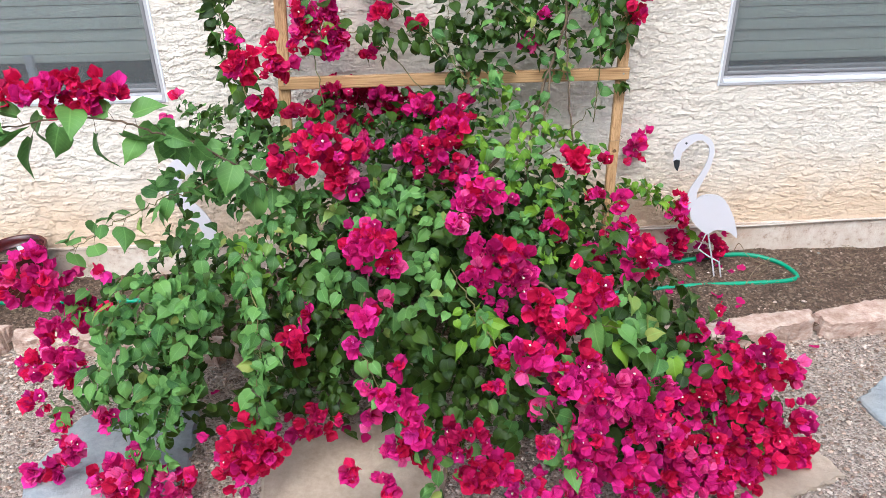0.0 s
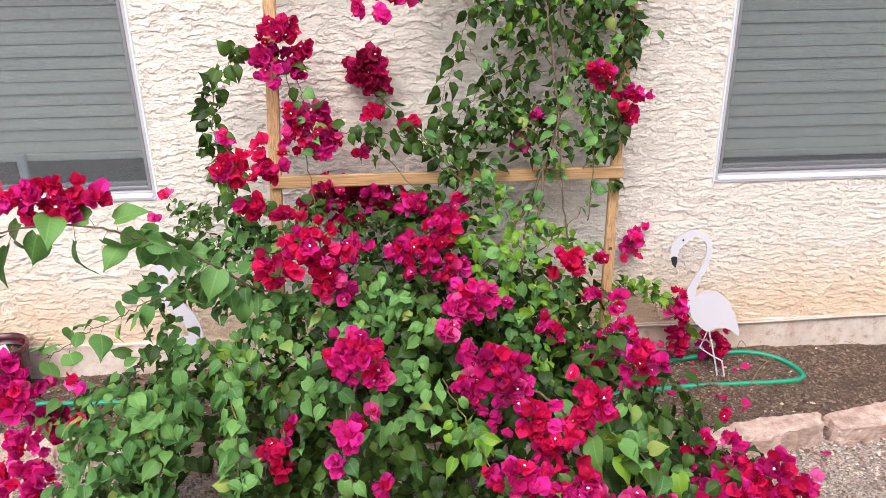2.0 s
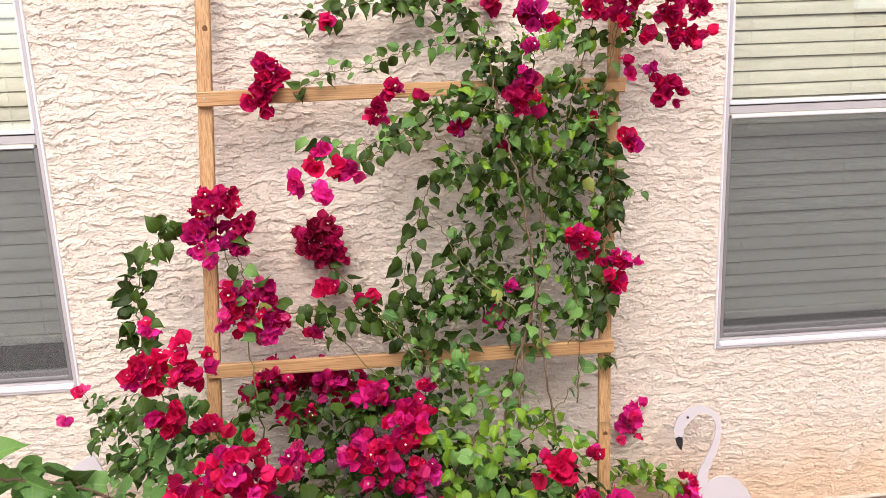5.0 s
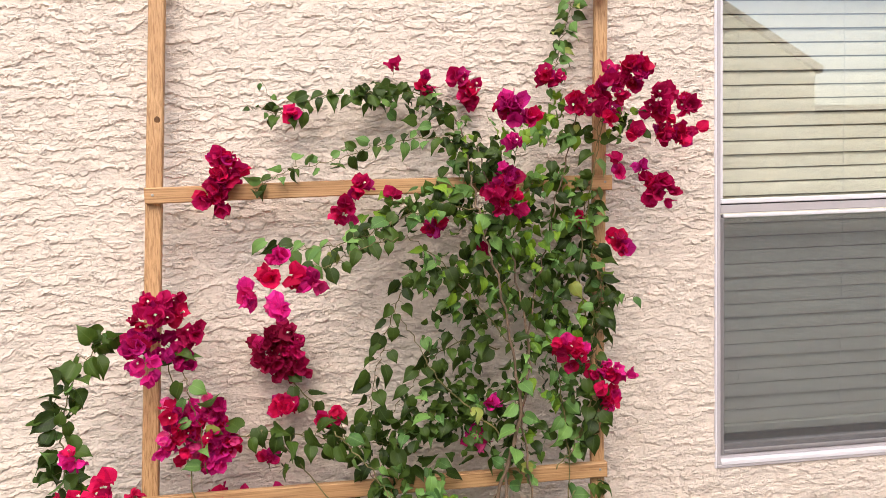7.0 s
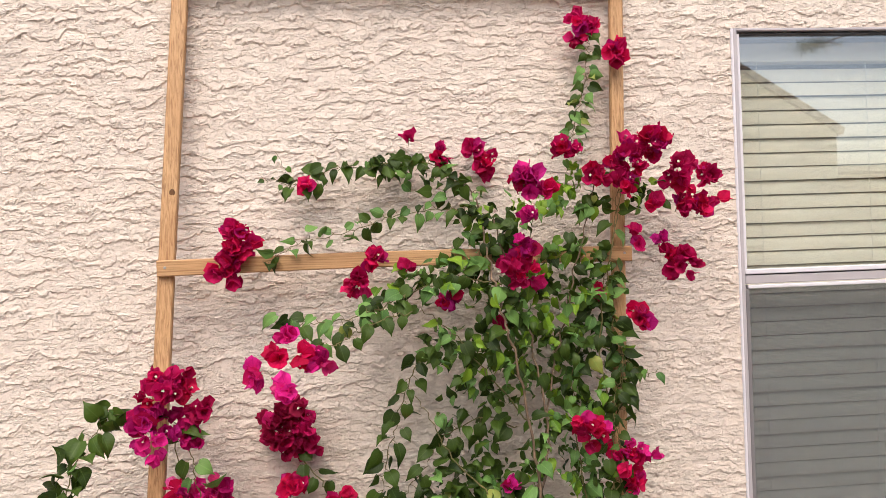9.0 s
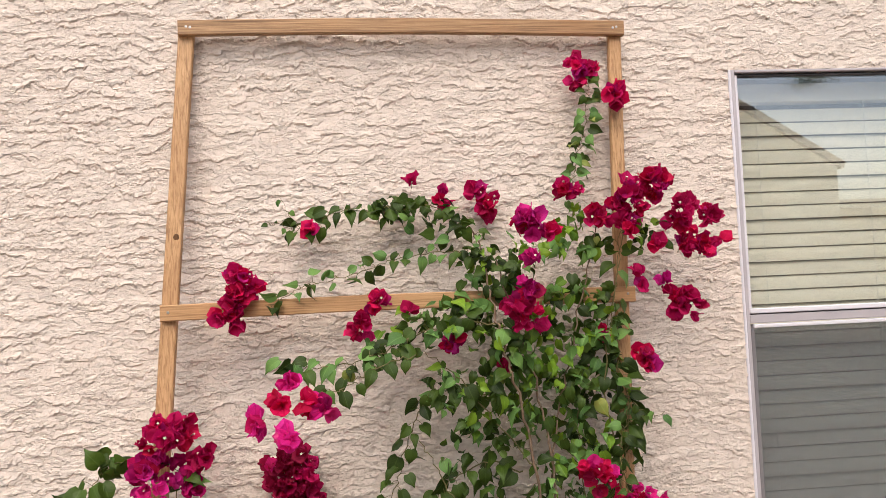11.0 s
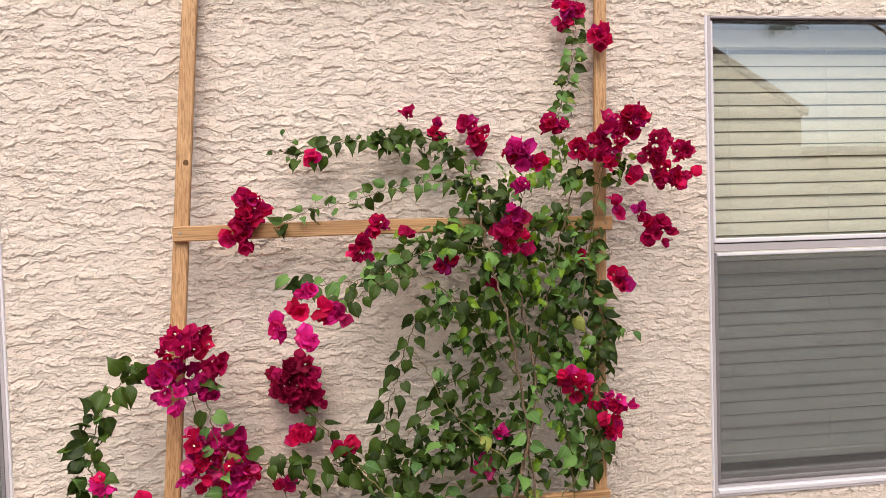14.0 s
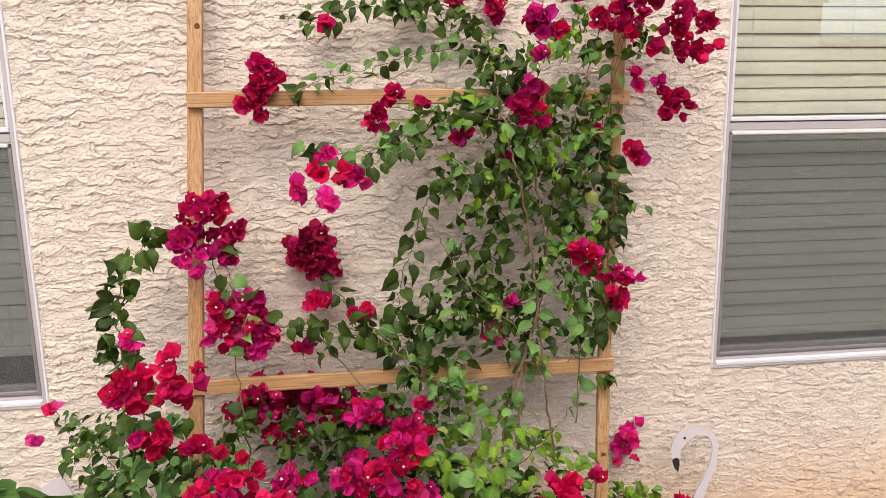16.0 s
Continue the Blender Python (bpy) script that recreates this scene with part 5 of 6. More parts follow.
for pts, rad in (([(0.02, -0.30, 0.55), (0.05, -0.28, 0.80), (0.12, -0.26, 1.02), (0.17, -0.23, 1.20), (0.15, -0.21, 1.42), (0.10, -0.19, 1.62), (0.06, -0.15, 1.78)], 0.0042),
                 ([(0.20, -0.24, 0.62), (0.17, -0.24, 0.85), (0.15, -0.22, 1.10), (0.19, -0.19, 1.34), (0.25, -0.17, 1.55), (0.31, -0.15, 1.76), (0.35, -0.14, 1.90)], 0.0034),
                 ([(0.31, -0.20, 0.99), (0.34, -0.19, 1.08), (0.35, -0.18, 1.20), (0.33, -0.16, 1.45), (0.37, -0.15, 1.66), (0.41, -0.15, 1.85)], 0.0028),
                 ([(0.10, -0.24, 1.02), (-0.02, -0.22, 1.13), (-0.10, -0.20, 1.24), (-0.15, -0.18, 1.33)], 0.0022),
                 ([(0.13, -0.22, 1.26), (0.03, -0.20, 1.38), (-0.04, -0.18, 1.47), (-0.13, -0.18, 1.55)], 0.0022),
                 ([(0.24, -0.22, 0.92), (0.31, -0.20, 1.00), (0.37, -0.19, 1.12), (0.39, -0.18, 1.26)], 0.0020),
                 ([(0.06, -0.28, 0.62), (0.16, -0.26, 0.70), (0.24, -0.24, 0.78), (0.29, -0.22, 0.86)], 0.0022),
                 ([(-0.16, -0.30, 0.60), (-0.24, -0.24, 0.76), (-0.36, -0.22, 0.90), (-0.46, -0.20, 1.02), (-0.55, -0.19, 1.07)], 0.0026),
                 ([(-0.62, -0.32, 0.50), (-0.66, -0.28, 0.72), (-0.68, -0.24, 0.92), (-0.71, -0.20, 1.10), (-0.74, -0.19, 1.28)], 0.0028)):
    cane(pts, rad, "-", 0.0, 0)
# leafy inside, in the dark tone that paints the shade within the bush
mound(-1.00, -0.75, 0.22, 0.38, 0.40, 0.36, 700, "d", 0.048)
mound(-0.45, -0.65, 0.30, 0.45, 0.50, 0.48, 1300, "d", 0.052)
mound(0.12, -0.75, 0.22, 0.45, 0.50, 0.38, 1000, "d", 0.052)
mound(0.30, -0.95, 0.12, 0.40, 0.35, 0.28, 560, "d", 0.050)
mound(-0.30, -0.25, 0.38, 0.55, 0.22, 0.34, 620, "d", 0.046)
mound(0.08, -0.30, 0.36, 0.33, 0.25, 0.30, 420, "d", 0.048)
# foliage patches
leaves(-1.03, -1.02, 0.57, 0.165, "g", 0.052)
leaves(-1.09, -1.12, 0.52, 0.131, "g", 0.050)
leaves(-1.03, -1.08, 0.40, 0.128, "g", 0.050)
leaves(-1.06, -1.12, 0.29, 0.108, "g", 0.048)
leaves(-1.12, -1.12, 0.15, 0.090, "g", 0.046)
leaves(-1.22, -1.05, 0.35, 0.093, "g", 0.046)
leaves(-0.94, -0.85, 0.54, 0.134, "g", 0.050)
leaves(-0.86, -0.80, 0.53, 0.102, "y", 0.052)
leaves(-0.98, -0.95, 0.46, 0.099, "g", 0.050)
leaves(-1.23, -0.95, 0.51, 0.085, "g", 0.048)
leaves(-0.83, -1.00, 0.48, 0.054, "g", 0.044)
leaves(-0.79, -1.13, 0.45, 0.060, "g", 0.048)
leaves(-0.81, -1.13, 0.32, 0.063, "g", 0.048)
leaves(-0.80, -1.13, 0.22, 0.039, "g", 0.044)
leaves(-0.99, -1.05, 0.43, 0.064, "g", 0.048)
leaves(-1.15, -1.10, 0.24, 0.085, "g", 0.046)
leaves(-0.77, -0.72, 0.61, 0.137, "d", 0.050)
leaves(-0.86, -0.62, 0.68, 0.124, "d", 0.050)
leaves(-0.92, -0.50, 0.79, 0.092, "d", 0.046)
leaves(-0.66, -0.70, 0.67, 0.111, "g", 0.048)
leaves(-0.68, -0.82, 0.51, 0.133, "d", 0.052)
leaves(-0.63, -0.95, 0.44, 0.112, "d", 0.052)
leaves(-0.69, -0.98, 0.27, 0.100, "d", 0.050)
leaves(-0.62, -1.03, 0.23, 0.074, "d", 0.046)
leaves(-0.44, -1.08, 0.44, 0.112, "d", 0.054)
leaves(-0.35, -1.10, 0.38, 0.100, "d", 0.054)
leaves(-0.39, -1.10, 0.29, 0.078, "d", 0.052)
leaves(-0.41, -1.03, 0.50, 0.090, "d", 0.054)
leaves(-0.24, -1.17, 0.32, 0.090, "d", 0.054)
leaves(-0.15, -1.22, 0.22, 0.077, "d", 0.050)
leaves(-0.44, -0.75, 0.72, 0.089, "g", 0.046)
leaves(-0.37, -0.83, 0.70, 0.091, "g", 0.046)
leaves(-0.49, -0.85, 0.69, 0.070, "g", 0.046)
leaves(-0.59, -1.00, 0.59, 0.054, "g", 0.052)
leaves(-0.32, -1.06, 0.56, 0.064, "g", 0.054)
leaves(-0.25, -1.10, 0.50, 0.059, "y", 0.046)
leaves(-0.19, -1.15, 0.50, 0.055, "y", 0.046)
leaves(-0.34, -0.98, 0.62, 0.060, "g", 0.048)
leaves(-0.07, -0.50, 0.70, 0.121, "y", 0.052)
leaves(0.04, -0.50, 0.60, 0.120, "y", 0.052)
leaves(-0.16, -0.45, 0.73, 0.089, "y", 0.048)
leaves(0.13, -0.50, 0.50, 0.084, "y", 0.048)
leaves(-0.00, -0.80, 0.51, 0.074, "y", 0.050)
leaves(0.12, -0.50, 0.63, 0.068, "g", 0.050)
leaves(-0.04, -0.60, 0.52, 0.073, "g", 0.050)
leaves(0.11, -1.09, 0.46, 0.061, "y", 0.078)
leaves(0.21, -1.08, 0.40, 0.087, "g", 0.074)
leaves(0.30, -1.08, 0.30, 0.076, "y", 0.070)
leaves(0.20, -0.95, 0.44, 0.066, "g", 0.060)
leaves(0.36, -0.80, 0.29, 0.092, "g", 0.054)
leaves(0.42, -0.95, 0.23, 0.065, "g", 0.050)
leaves(0.56, -0.08, 0.40, 0.080, "y", 0.044)
leaves(0.48, -0.10, 0.43, 0.055, "y", 0.042)
leaves(0.63, -0.10, 0.34, 0.047, "y", 0.040)
leaves(0.22, -1.18, 0.30, 0.063, "d", 0.060)
leaves(-0.05, -1.23, 0.46, 0.043, "g", 0.050)
leaves(-0.03, -1.33, 0.33, 0.043, "g", 0.052)
leaves(-0.06, -1.36, 0.27, 0.035, "g", 0.054)
leaves(-0.13, -1.25, 0.37, 0.058, "d", 0.052)
leaves(0.40, -1.12, 0.17, 0.062, "g", 0.046)
leaves(-0.38, -1.30, 0.28, 0.035, "g", 0.046)
leaves(-0.35, -1.33, 0.16, 0.036, "g", 0.050)
leaves(-0.14, -0.30, 0.80, 0.097, "d", 0.046)
leaves(0.06, -0.25, 0.77, 0.109, "y", 0.046)
leaves(0.17, -0.25, 0.69, 0.094, "y", 0.046)
leaves(-0.28, -0.28, 0.77, 0.071, "d", 0.046)
leaves(-0.43, -0.20, 0.69, 0.082, "d", 0.042)
leaves(-0.67, -0.50, 0.82, 0.065, "d", 0.046)
leaves(-0.80, -0.55, 0.82, 0.082, "d", 0.048)
leaves(-0.87, -0.55, 0.91, 0.057, "g", 0.060)
leaves(-0.55, -0.15, 0.76, 0.070, "d", 0.042)
leaves(-0.06, -0.30, 0.73, 0.087, "y", 0.048)
leaves(-0.37, -0.20, 0.77, 0.069, "d", 0.044)
# filler behind the low flowers; its dark tone stands in for shade
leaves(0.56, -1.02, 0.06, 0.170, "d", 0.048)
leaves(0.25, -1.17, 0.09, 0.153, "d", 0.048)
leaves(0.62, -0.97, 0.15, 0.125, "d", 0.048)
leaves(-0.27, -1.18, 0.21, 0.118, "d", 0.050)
leaves(-1.05, -0.72, 0.59, 0.078, "d", 0.050)
leaves(-1.04, -0.78, 0.74, 0.050, "g", 0.058)
leaves(-1.00, -0.70, 0.71, 0.059, "g", 0.056)
leaves(-0.04, -0.28, 0.83, 0.090, "y", 0.046)
leaves(-0.12, -0.28, 0.88, 0.066, "d", 0.044)
leaves(0.02, -0.40, 0.71, 0.092, "y", 0.046)
leaves(0.21, -0.38, 0.68, 0.067, "y", 0.046)
leaves(0.03, -0.18, 1.11, 0.075, "d", 0.046)
leaves(0.14, -0.20, 0.93, 0.057, "g", 0.046)
leaves(-0.07, -0.20, 1.09, 0.080, "d", 0.048)
leaves(0.09, -0.19, 1.08, 0.072, "d", 0.046)
leaves(0.19, -0.20, 1.01, 0.050, "g", 0.042)
leaves(-0.67, -0.25, 0.83, 0.082, "d", 0.046)
leaves(-0.54, -0.30, 0.78, 0.080, "d", 0.046)
leaves(-0.40, -0.25, 0.80, 0.081, "d", 0.046)
leaves(-0.24, -0.30, 0.78, 0.080, "d", 0.046)
leaves(-0.70, -0.40, 0.81, 0.068, "d", 0.048)
leaves(-1.00, -0.35, 0.84, 0.072, "d", 0.040)
leaves(-0.90, -0.40, 0.82, 0.060, "d", 0.044)
leaves(-1.08, -0.30, 0.77, 0.051, "d", 0.038)
leaves(-0.81, -0.38, 0.89, 0.043, "g", 0.048)
leaves(-0.30, -0.25, 0.84, 0.058, "d", 0.046)
leaves(-0.12, -0.30, 0.80, 0.064, "d", 0.046)
leaves(-0.00, -0.18, 1.37, 0.057, "g", 0.044)
leaves(-0.08, -0.17, 1.42, 0.047, "g", 0.044)
leaves(0.06, -0.18, 1.32, 0.054, "d", 0.042)
leaves(-0.06, -0.17, 1.29, 0.041, "d", 0.044)
leaves(-1.09, -0.20, 0.79, 0.067, "g", 0.034)
leaves(-1.15, -0.18, 0.82, 0.038, "g", 0.032)
leaves(-0.99, -0.85, 0.95, 0.037, "g", 0.068)
leaves(-0.95, -0.80, 0.89, 0.045, "g", 0.060)
leaves(-1.02, -0.80, 0.82, 0.036, "g", 0.058)
leaves(-0.97, -0.75, 0.78, 0.047, "g", 0.058)
leaves(-0.93, -0.70, 0.73, 0.051, "g", 0.052)
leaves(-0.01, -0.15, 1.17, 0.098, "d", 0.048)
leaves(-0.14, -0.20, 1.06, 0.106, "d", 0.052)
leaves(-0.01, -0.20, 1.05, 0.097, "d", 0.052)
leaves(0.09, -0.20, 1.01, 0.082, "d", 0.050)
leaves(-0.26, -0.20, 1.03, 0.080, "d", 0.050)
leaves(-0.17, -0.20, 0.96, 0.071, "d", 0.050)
leaves(0.08, -0.20, 1.48, 0.094, "g", 0.046)
leaves(-0.00, -0.20, 1.44, 0.084, "g", 0.046)
leaves(0.17, -0.20, 1.52, 0.079, "y", 0.046)
leaves(0.20, -0.15, 1.39, 0.098, "g", 0.046)
leaves(0.33, -0.13, 1.47, 0.084, "g", 0.046)
leaves(0.35, -0.14, 1.58, 0.074, "g", 0.046)
leaves(0.29, -0.14, 1.32, 0.084, "g", 0.044)
leaves(0.38, -0.14, 1.37, 0.061, "g", 0.046)
leaves(0.33, -0.18, 1.06, 0.068, "g", 0.048)
leaves(0.30, -0.18, 0.98, 0.061, "d", 0.048)
leaves(0.24, -0.20, 1.14, 0.066, "g", 0.038)
leaves(0.19, -0.20, 1.24, 0.065, "g", 0.038)
leaves(-0.15, -0.16, 1.61, 0.069, "g", 0.046)
leaves(-0.06, -0.17, 1.64, 0.072, "g", 0.046)
leaves(-0.23, -0.18, 1.56, 0.053, "g", 0.044)
leaves(0.04, -0.14, 1.71, 0.071, "g", 0.042)
leaves(-0.01, -0.16, 1.65, 0.063, "g", 0.044)
leaves(0.03, -0.12, 1.79, 0.059, "g", 0.040)
leaves(0.23, -0.15, 1.83, 0.066, "y", 0.040)
leaves(0.14, -0.18, 1.80, 0.051, "y", 0.040)
leaves(0.33, -0.14, 1.80, 0.057, "g", 0.042)
leaves(0.28, -0.14, 1.88, 0.050, "y", 0.038)
leaves(0.46, -0.17, 1.82, 0.061, "g", 0.034)
leaves(-0.14, -0.07, 1.91, 0.056, "d", 0.042)
leaves(-0.06, -0.08, 1.87, 0.050, "d", 0.042)
leaves(-0.22, -0.07, 1.92, 0.040, "d", 0.042)
leaves(0.18, -0.17, 1.63, 0.055, "y", 0.044)
leaves(0.10, -0.20, 1.37, 0.063, "g", 0.044)
leaves(-0.09, -0.18, 1.48, 0.053, "g", 0.044)
leaves(0.04, -0.20, 1.57, 0.062, "g", 0.044)
leaves(0.27, -0.16, 1.57, 0.059, "g", 0.044)
leaves(0.14, -0.20, 1.14, 0.058, "g", 0.036)
leaves(-0.07, -0.20, 0.94, 0.049, "g", 0.048)
leaves(-0.45, -0.20, 1.01, 0.042, "d", 0.048)
leaves(-0.36, -0.20, 1.04, 0.048, "d", 0.050)
leaves(0.32, -0.14, 1.66, 0.068, "g", 0.040)
leaves(0.24, -0.16, 1.70, 0.060, "g", 0.040)
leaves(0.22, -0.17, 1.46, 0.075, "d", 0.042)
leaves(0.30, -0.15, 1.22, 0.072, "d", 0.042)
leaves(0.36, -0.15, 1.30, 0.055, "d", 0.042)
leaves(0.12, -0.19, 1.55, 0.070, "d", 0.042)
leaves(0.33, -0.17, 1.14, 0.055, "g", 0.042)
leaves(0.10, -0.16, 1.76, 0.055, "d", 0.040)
leaves(-0.95, -0.24, 1.22, 0.046, "d", 0.052)
leaves(-0.98, -0.26, 1.14, 0.050, "g", 0.054)
leaves(-0.97, -0.29, 1.05, 0.054, "d", 0.056)
leaves(-0.94, -0.32, 0.97, 0.056, "g", 0.056)
leaves(-0.88, -0.19, 1.32, 0.032, "d", 0.046)
# dark-tone patches that paint the shade around and under the lower rail
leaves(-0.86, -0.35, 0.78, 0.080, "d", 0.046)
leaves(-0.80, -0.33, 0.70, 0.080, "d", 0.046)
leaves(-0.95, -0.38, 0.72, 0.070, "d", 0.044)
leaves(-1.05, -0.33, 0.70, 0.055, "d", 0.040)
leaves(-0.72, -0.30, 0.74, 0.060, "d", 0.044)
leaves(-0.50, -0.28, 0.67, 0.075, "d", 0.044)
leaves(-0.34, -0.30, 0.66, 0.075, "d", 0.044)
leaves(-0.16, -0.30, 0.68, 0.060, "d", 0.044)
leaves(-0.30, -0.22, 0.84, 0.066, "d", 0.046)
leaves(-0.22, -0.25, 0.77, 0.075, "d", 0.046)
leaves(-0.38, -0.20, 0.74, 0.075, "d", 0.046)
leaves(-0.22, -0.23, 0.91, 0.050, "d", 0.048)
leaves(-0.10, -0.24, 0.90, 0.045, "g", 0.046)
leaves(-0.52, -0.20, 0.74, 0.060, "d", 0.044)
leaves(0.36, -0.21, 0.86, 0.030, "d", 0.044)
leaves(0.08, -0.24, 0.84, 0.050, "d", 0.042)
# dark leaves set behind the vine, its shade given by their colour
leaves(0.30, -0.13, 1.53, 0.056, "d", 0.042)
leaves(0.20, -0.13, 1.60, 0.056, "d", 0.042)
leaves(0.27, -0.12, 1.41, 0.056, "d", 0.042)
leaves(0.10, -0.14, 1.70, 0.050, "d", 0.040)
# flower clusters
# two clusters below the lower rail, shade painted by their darker tones
flowers(-0.40, -0.16, 0.76, 0.050, "K")
flowers(-0.30, -0.24, 0.79, 0.040, "D")
flowers(-0.50, -0.06, 1.22, 0.060, "K")
flowers(-0.45, -0.06, 1.27, 0.050, "K")
flowers(-0.59, -0.13, 1.70, 0.048, "D")
# row under the lower rail: dark tones put the rail's shade into colour
flowers(-0.65, -0.12, 0.82, 0.052, "D")
flowers(-0.55, -0.12, 0.82, 0.045, "K")
flowers(-0.47, -0.13, 0.82, 0.062, "K")
flowers(-0.39, -0.15, 0.81, 0.041, "D")
flowers(-0.32, -0.30, 0.81, 0.029, "P")
flowers(-0.19, -0.30, 0.85, 0.022, "R")
flowers(-0.23, -0.42, 0.81, 0.048, "R")
flowers(-0.61, -0.15, 0.72, 0.031, "D")
flowers(-0.53, -0.15, 0.72, 0.028, "D")
flowers(-1.30, -0.97, 1.07, 0.040, "R")
flowers(-1.24, -0.97, 1.09, 0.052, "R")
flowers(-1.19, -0.95, 1.09, 0.052, "R")
flowers(-1.15, -0.93, 1.07, 0.046, "R")
flowers(-1.09, -0.91, 1.07, 0.052, "R")
flowers(-0.91, -0.35, 1.09, 0.028, "R")
flowers(-0.84, -0.60, 1.05, 0.054, "R")
flowers(-0.74, -0.60, 1.07, 0.060, "R")
flowers(-0.78, -0.63, 0.96, 0.047, "R")
flowers(-0.70, -0.62, 0.91, 0.040, "R")
flowers(-0.70, -0.18, 1.09, 0.080, "M")
flowers(-0.62, -0.18, 1.04, 0.064, "M")
flowers(-0.63, -0.18, 1.14, 0.036, "M")
flowers(-0.46, -0.15, 1.12, 0.034, "R")
flowers(-0.35, -0.15, 1.07, 0.036, "D")
flowers(-0.63, -0.10, 0.81, 0.080, "D")
flowers(-0.47, -0.09, 0.80, 0.067, "D")
flowers(-0.34, -0.28, 0.83, 0.051, "M")
flowers(-0.52, -0.09, 0.95, 0.029, "D")
flowers(-0.70, -0.10, 0.76, 0.051, "D")
flowers(-0.24, -0.42, 0.79, 0.067, "R")
flowers(-0.63, -0.75, 0.86, 0.092, "R")
flowers(-0.73, -0.72, 0.79, 0.059, "R")
flowers(-0.58, -0.74, 0.79, 0.065, "R")
flowers(-0.52, -0.57, 0.79, 0.056, "P")
flowers(-0.55, -0.75, 0.75, 0.055, "M")
flowers(-0.30, -0.48, 0.70, 0.084, "D")
flowers(-0.39, -0.45, 0.72, 0.048, "M")
flowers(-0.21, -0.48, 0.68, 0.044, "M")
flowers(0.12, -0.60, 0.74, 0.060, "R")
flowers(0.26, -0.42, 0.66, 0.027, "R")
flowers(0.49, -0.05, 0.56, 0.064, "M")
flowers(0.23, -0.45, 0.55, 0.033, "R")
flowers(0.31, -0.45, 0.52, 0.048, "M")
flowers(0.67, -0.12, 0.38, 0.033, "R")
flowers(0.67, -0.12, 0.30, 0.057, "R")
flowers(0.67, -0.10, 0.17, 0.073, "D")
flowers(0.84, -0.09, 0.13, 0.075, "D")
flowers(0.90, -0.15, 0.05, 0.028, "M")
flowers(-0.18, -0.70, 0.67, 0.077, "M")
flowers(-0.24, -0.75, 0.66, 0.043, "M")
flowers(-0.27, -0.92, 0.69, 0.039, "P")
flowers(0.08, -0.55, 0.49, 0.056, "R")
flowers(0.32, -0.50, 0.42, 0.083, "M")
flowers(0.27, -0.84, 0.52, 0.075, "M")
flowers(0.21, -0.60, 0.41, 0.049, "M")
flowers(-0.48, -1.07, 0.71, 0.081, "M")
flowers(-0.43, -1.07, 0.66, 0.037, "M")
flowers(-0.53, -1.06, 0.70, 0.031, "M")
flowers(-0.46, -1.10, 0.58, 0.020, "P")
flowers(-0.17, -0.95, 0.61, 0.085, "M")
flowers(-0.12, -1.00, 0.52, 0.080, "P")
flowers(-0.21, -0.98, 0.55, 0.052, "M")
flowers(-0.09, -0.95, 0.59, 0.043, "R")
flowers(0.08, -1.10, 0.58, 0.062, "R")
flowers(-0.07, -1.10, 0.55, 0.053, "R")
flowers(-0.02, -1.15, 0.49, 0.067, "R")
flowers(0.04, -1.10, 0.53, 0.045, "R")
flowers(-0.50, -1.17, 0.56, 0.050, "M")
flowers(-0.54, -1.17, 0.49, 0.028, "M")
flowers(-0.71, -0.98, 0.38, 0.055, "R")
flowers(-0.68, -0.95, 0.44, 0.029, "R")
flowers(-0.14, -1.28, 0.51, 0.054, "M")
flowers(-0.20, -1.28, 0.44, 0.025, "P")
flowers(-0.19, -1.24, 0.51, 0.027, "M")
flowers(-0.43, -1.20, 0.44, 0.026, "M")
flowers(-0.51, -1.22, 0.39, 0.029, "P")
flowers(-0.44, -1.26, 0.38, 0.051, "M")
flowers(-0.51, -1.25, 0.33, 0.029, "P")
flowers(-0.39, -1.30, 0.34, 0.051, "M")
flowers(-0.44, -1.30, 0.28, 0.043, "M")
flowers(-0.67, -1.08, 0.18, 0.062, "D")
flowers(-0.73, -1.08, 0.14, 0.018, "P")
flowers(-0.83, -1.20, 0.19, 0.099, "R")
flowers(-0.80, -1.21, 0.22, 0.070, "R")
flowers(-0.99, -1.20, 0.11, 0.020, "R")
flowers(-0.28, -1.30, 0.27, 0.078, "D")
flowers(-0.36, -1.30, 0.23, 0.047, "M")
flowers(-0.19, -1.32, 0.21, 0.059, "R")
flowers(-0.56, -1.28, 0.19, 0.033, "M")
flowers(-0.47, -1.30, 0.16, 0.039, "P")
flowers(-0.03, -1.28, 0.43, 0.056, "M")
flowers(0.09, -1.25, 0.38, 0.073, "P")
flowers(0.03, -1.25, 0.46, 0.043, "M")
flowers(0.02, -1.33, 0.31, 0.072, "M")
flowers(0.18, -1.27, 0.30, 0.085, "M")
flowers(0.01, -1.36, 0.23, 0.068, "P")
flowers(0.12, -1.32, 0.22, 0.070, "M")
flowers(-0.09, -1.35, 0.31, 0.040, "M")
flowers(0.36, -1.12, 0.24, 0.077, "R")
flowers(0.48, -1.10, 0.23, 0.090, "R")
flowers(0.56, -1.06, 0.31, 0.073, "M")
flowers(0.54, -0.90, 0.27, 0.055, "M")
flowers(0.65, -0.60, 0.18, 0.029, "R")
flowers(0.67, -1.05, 0.24, 0.055, "M")
flowers(0.72, -1.08, 0.10, 0.049, "M")
flowers(0.58, -1.12, 0.12, 0.094, "R")
flowers(0.44, -1.17, 0.11, 0.091, "R")
flowers(0.32, -1.22, 0.13, 0.083, "M")
flowers(0.67, -1.15, 0.05, 0.061, "R")
flowers(0.49, -1.22, 0.05, 0.075, "R")
flowers(0.27, -1.28, 0.07, 0.070, "M")
flowers(0.44, -0.90, 0.28, 0.047, "R")
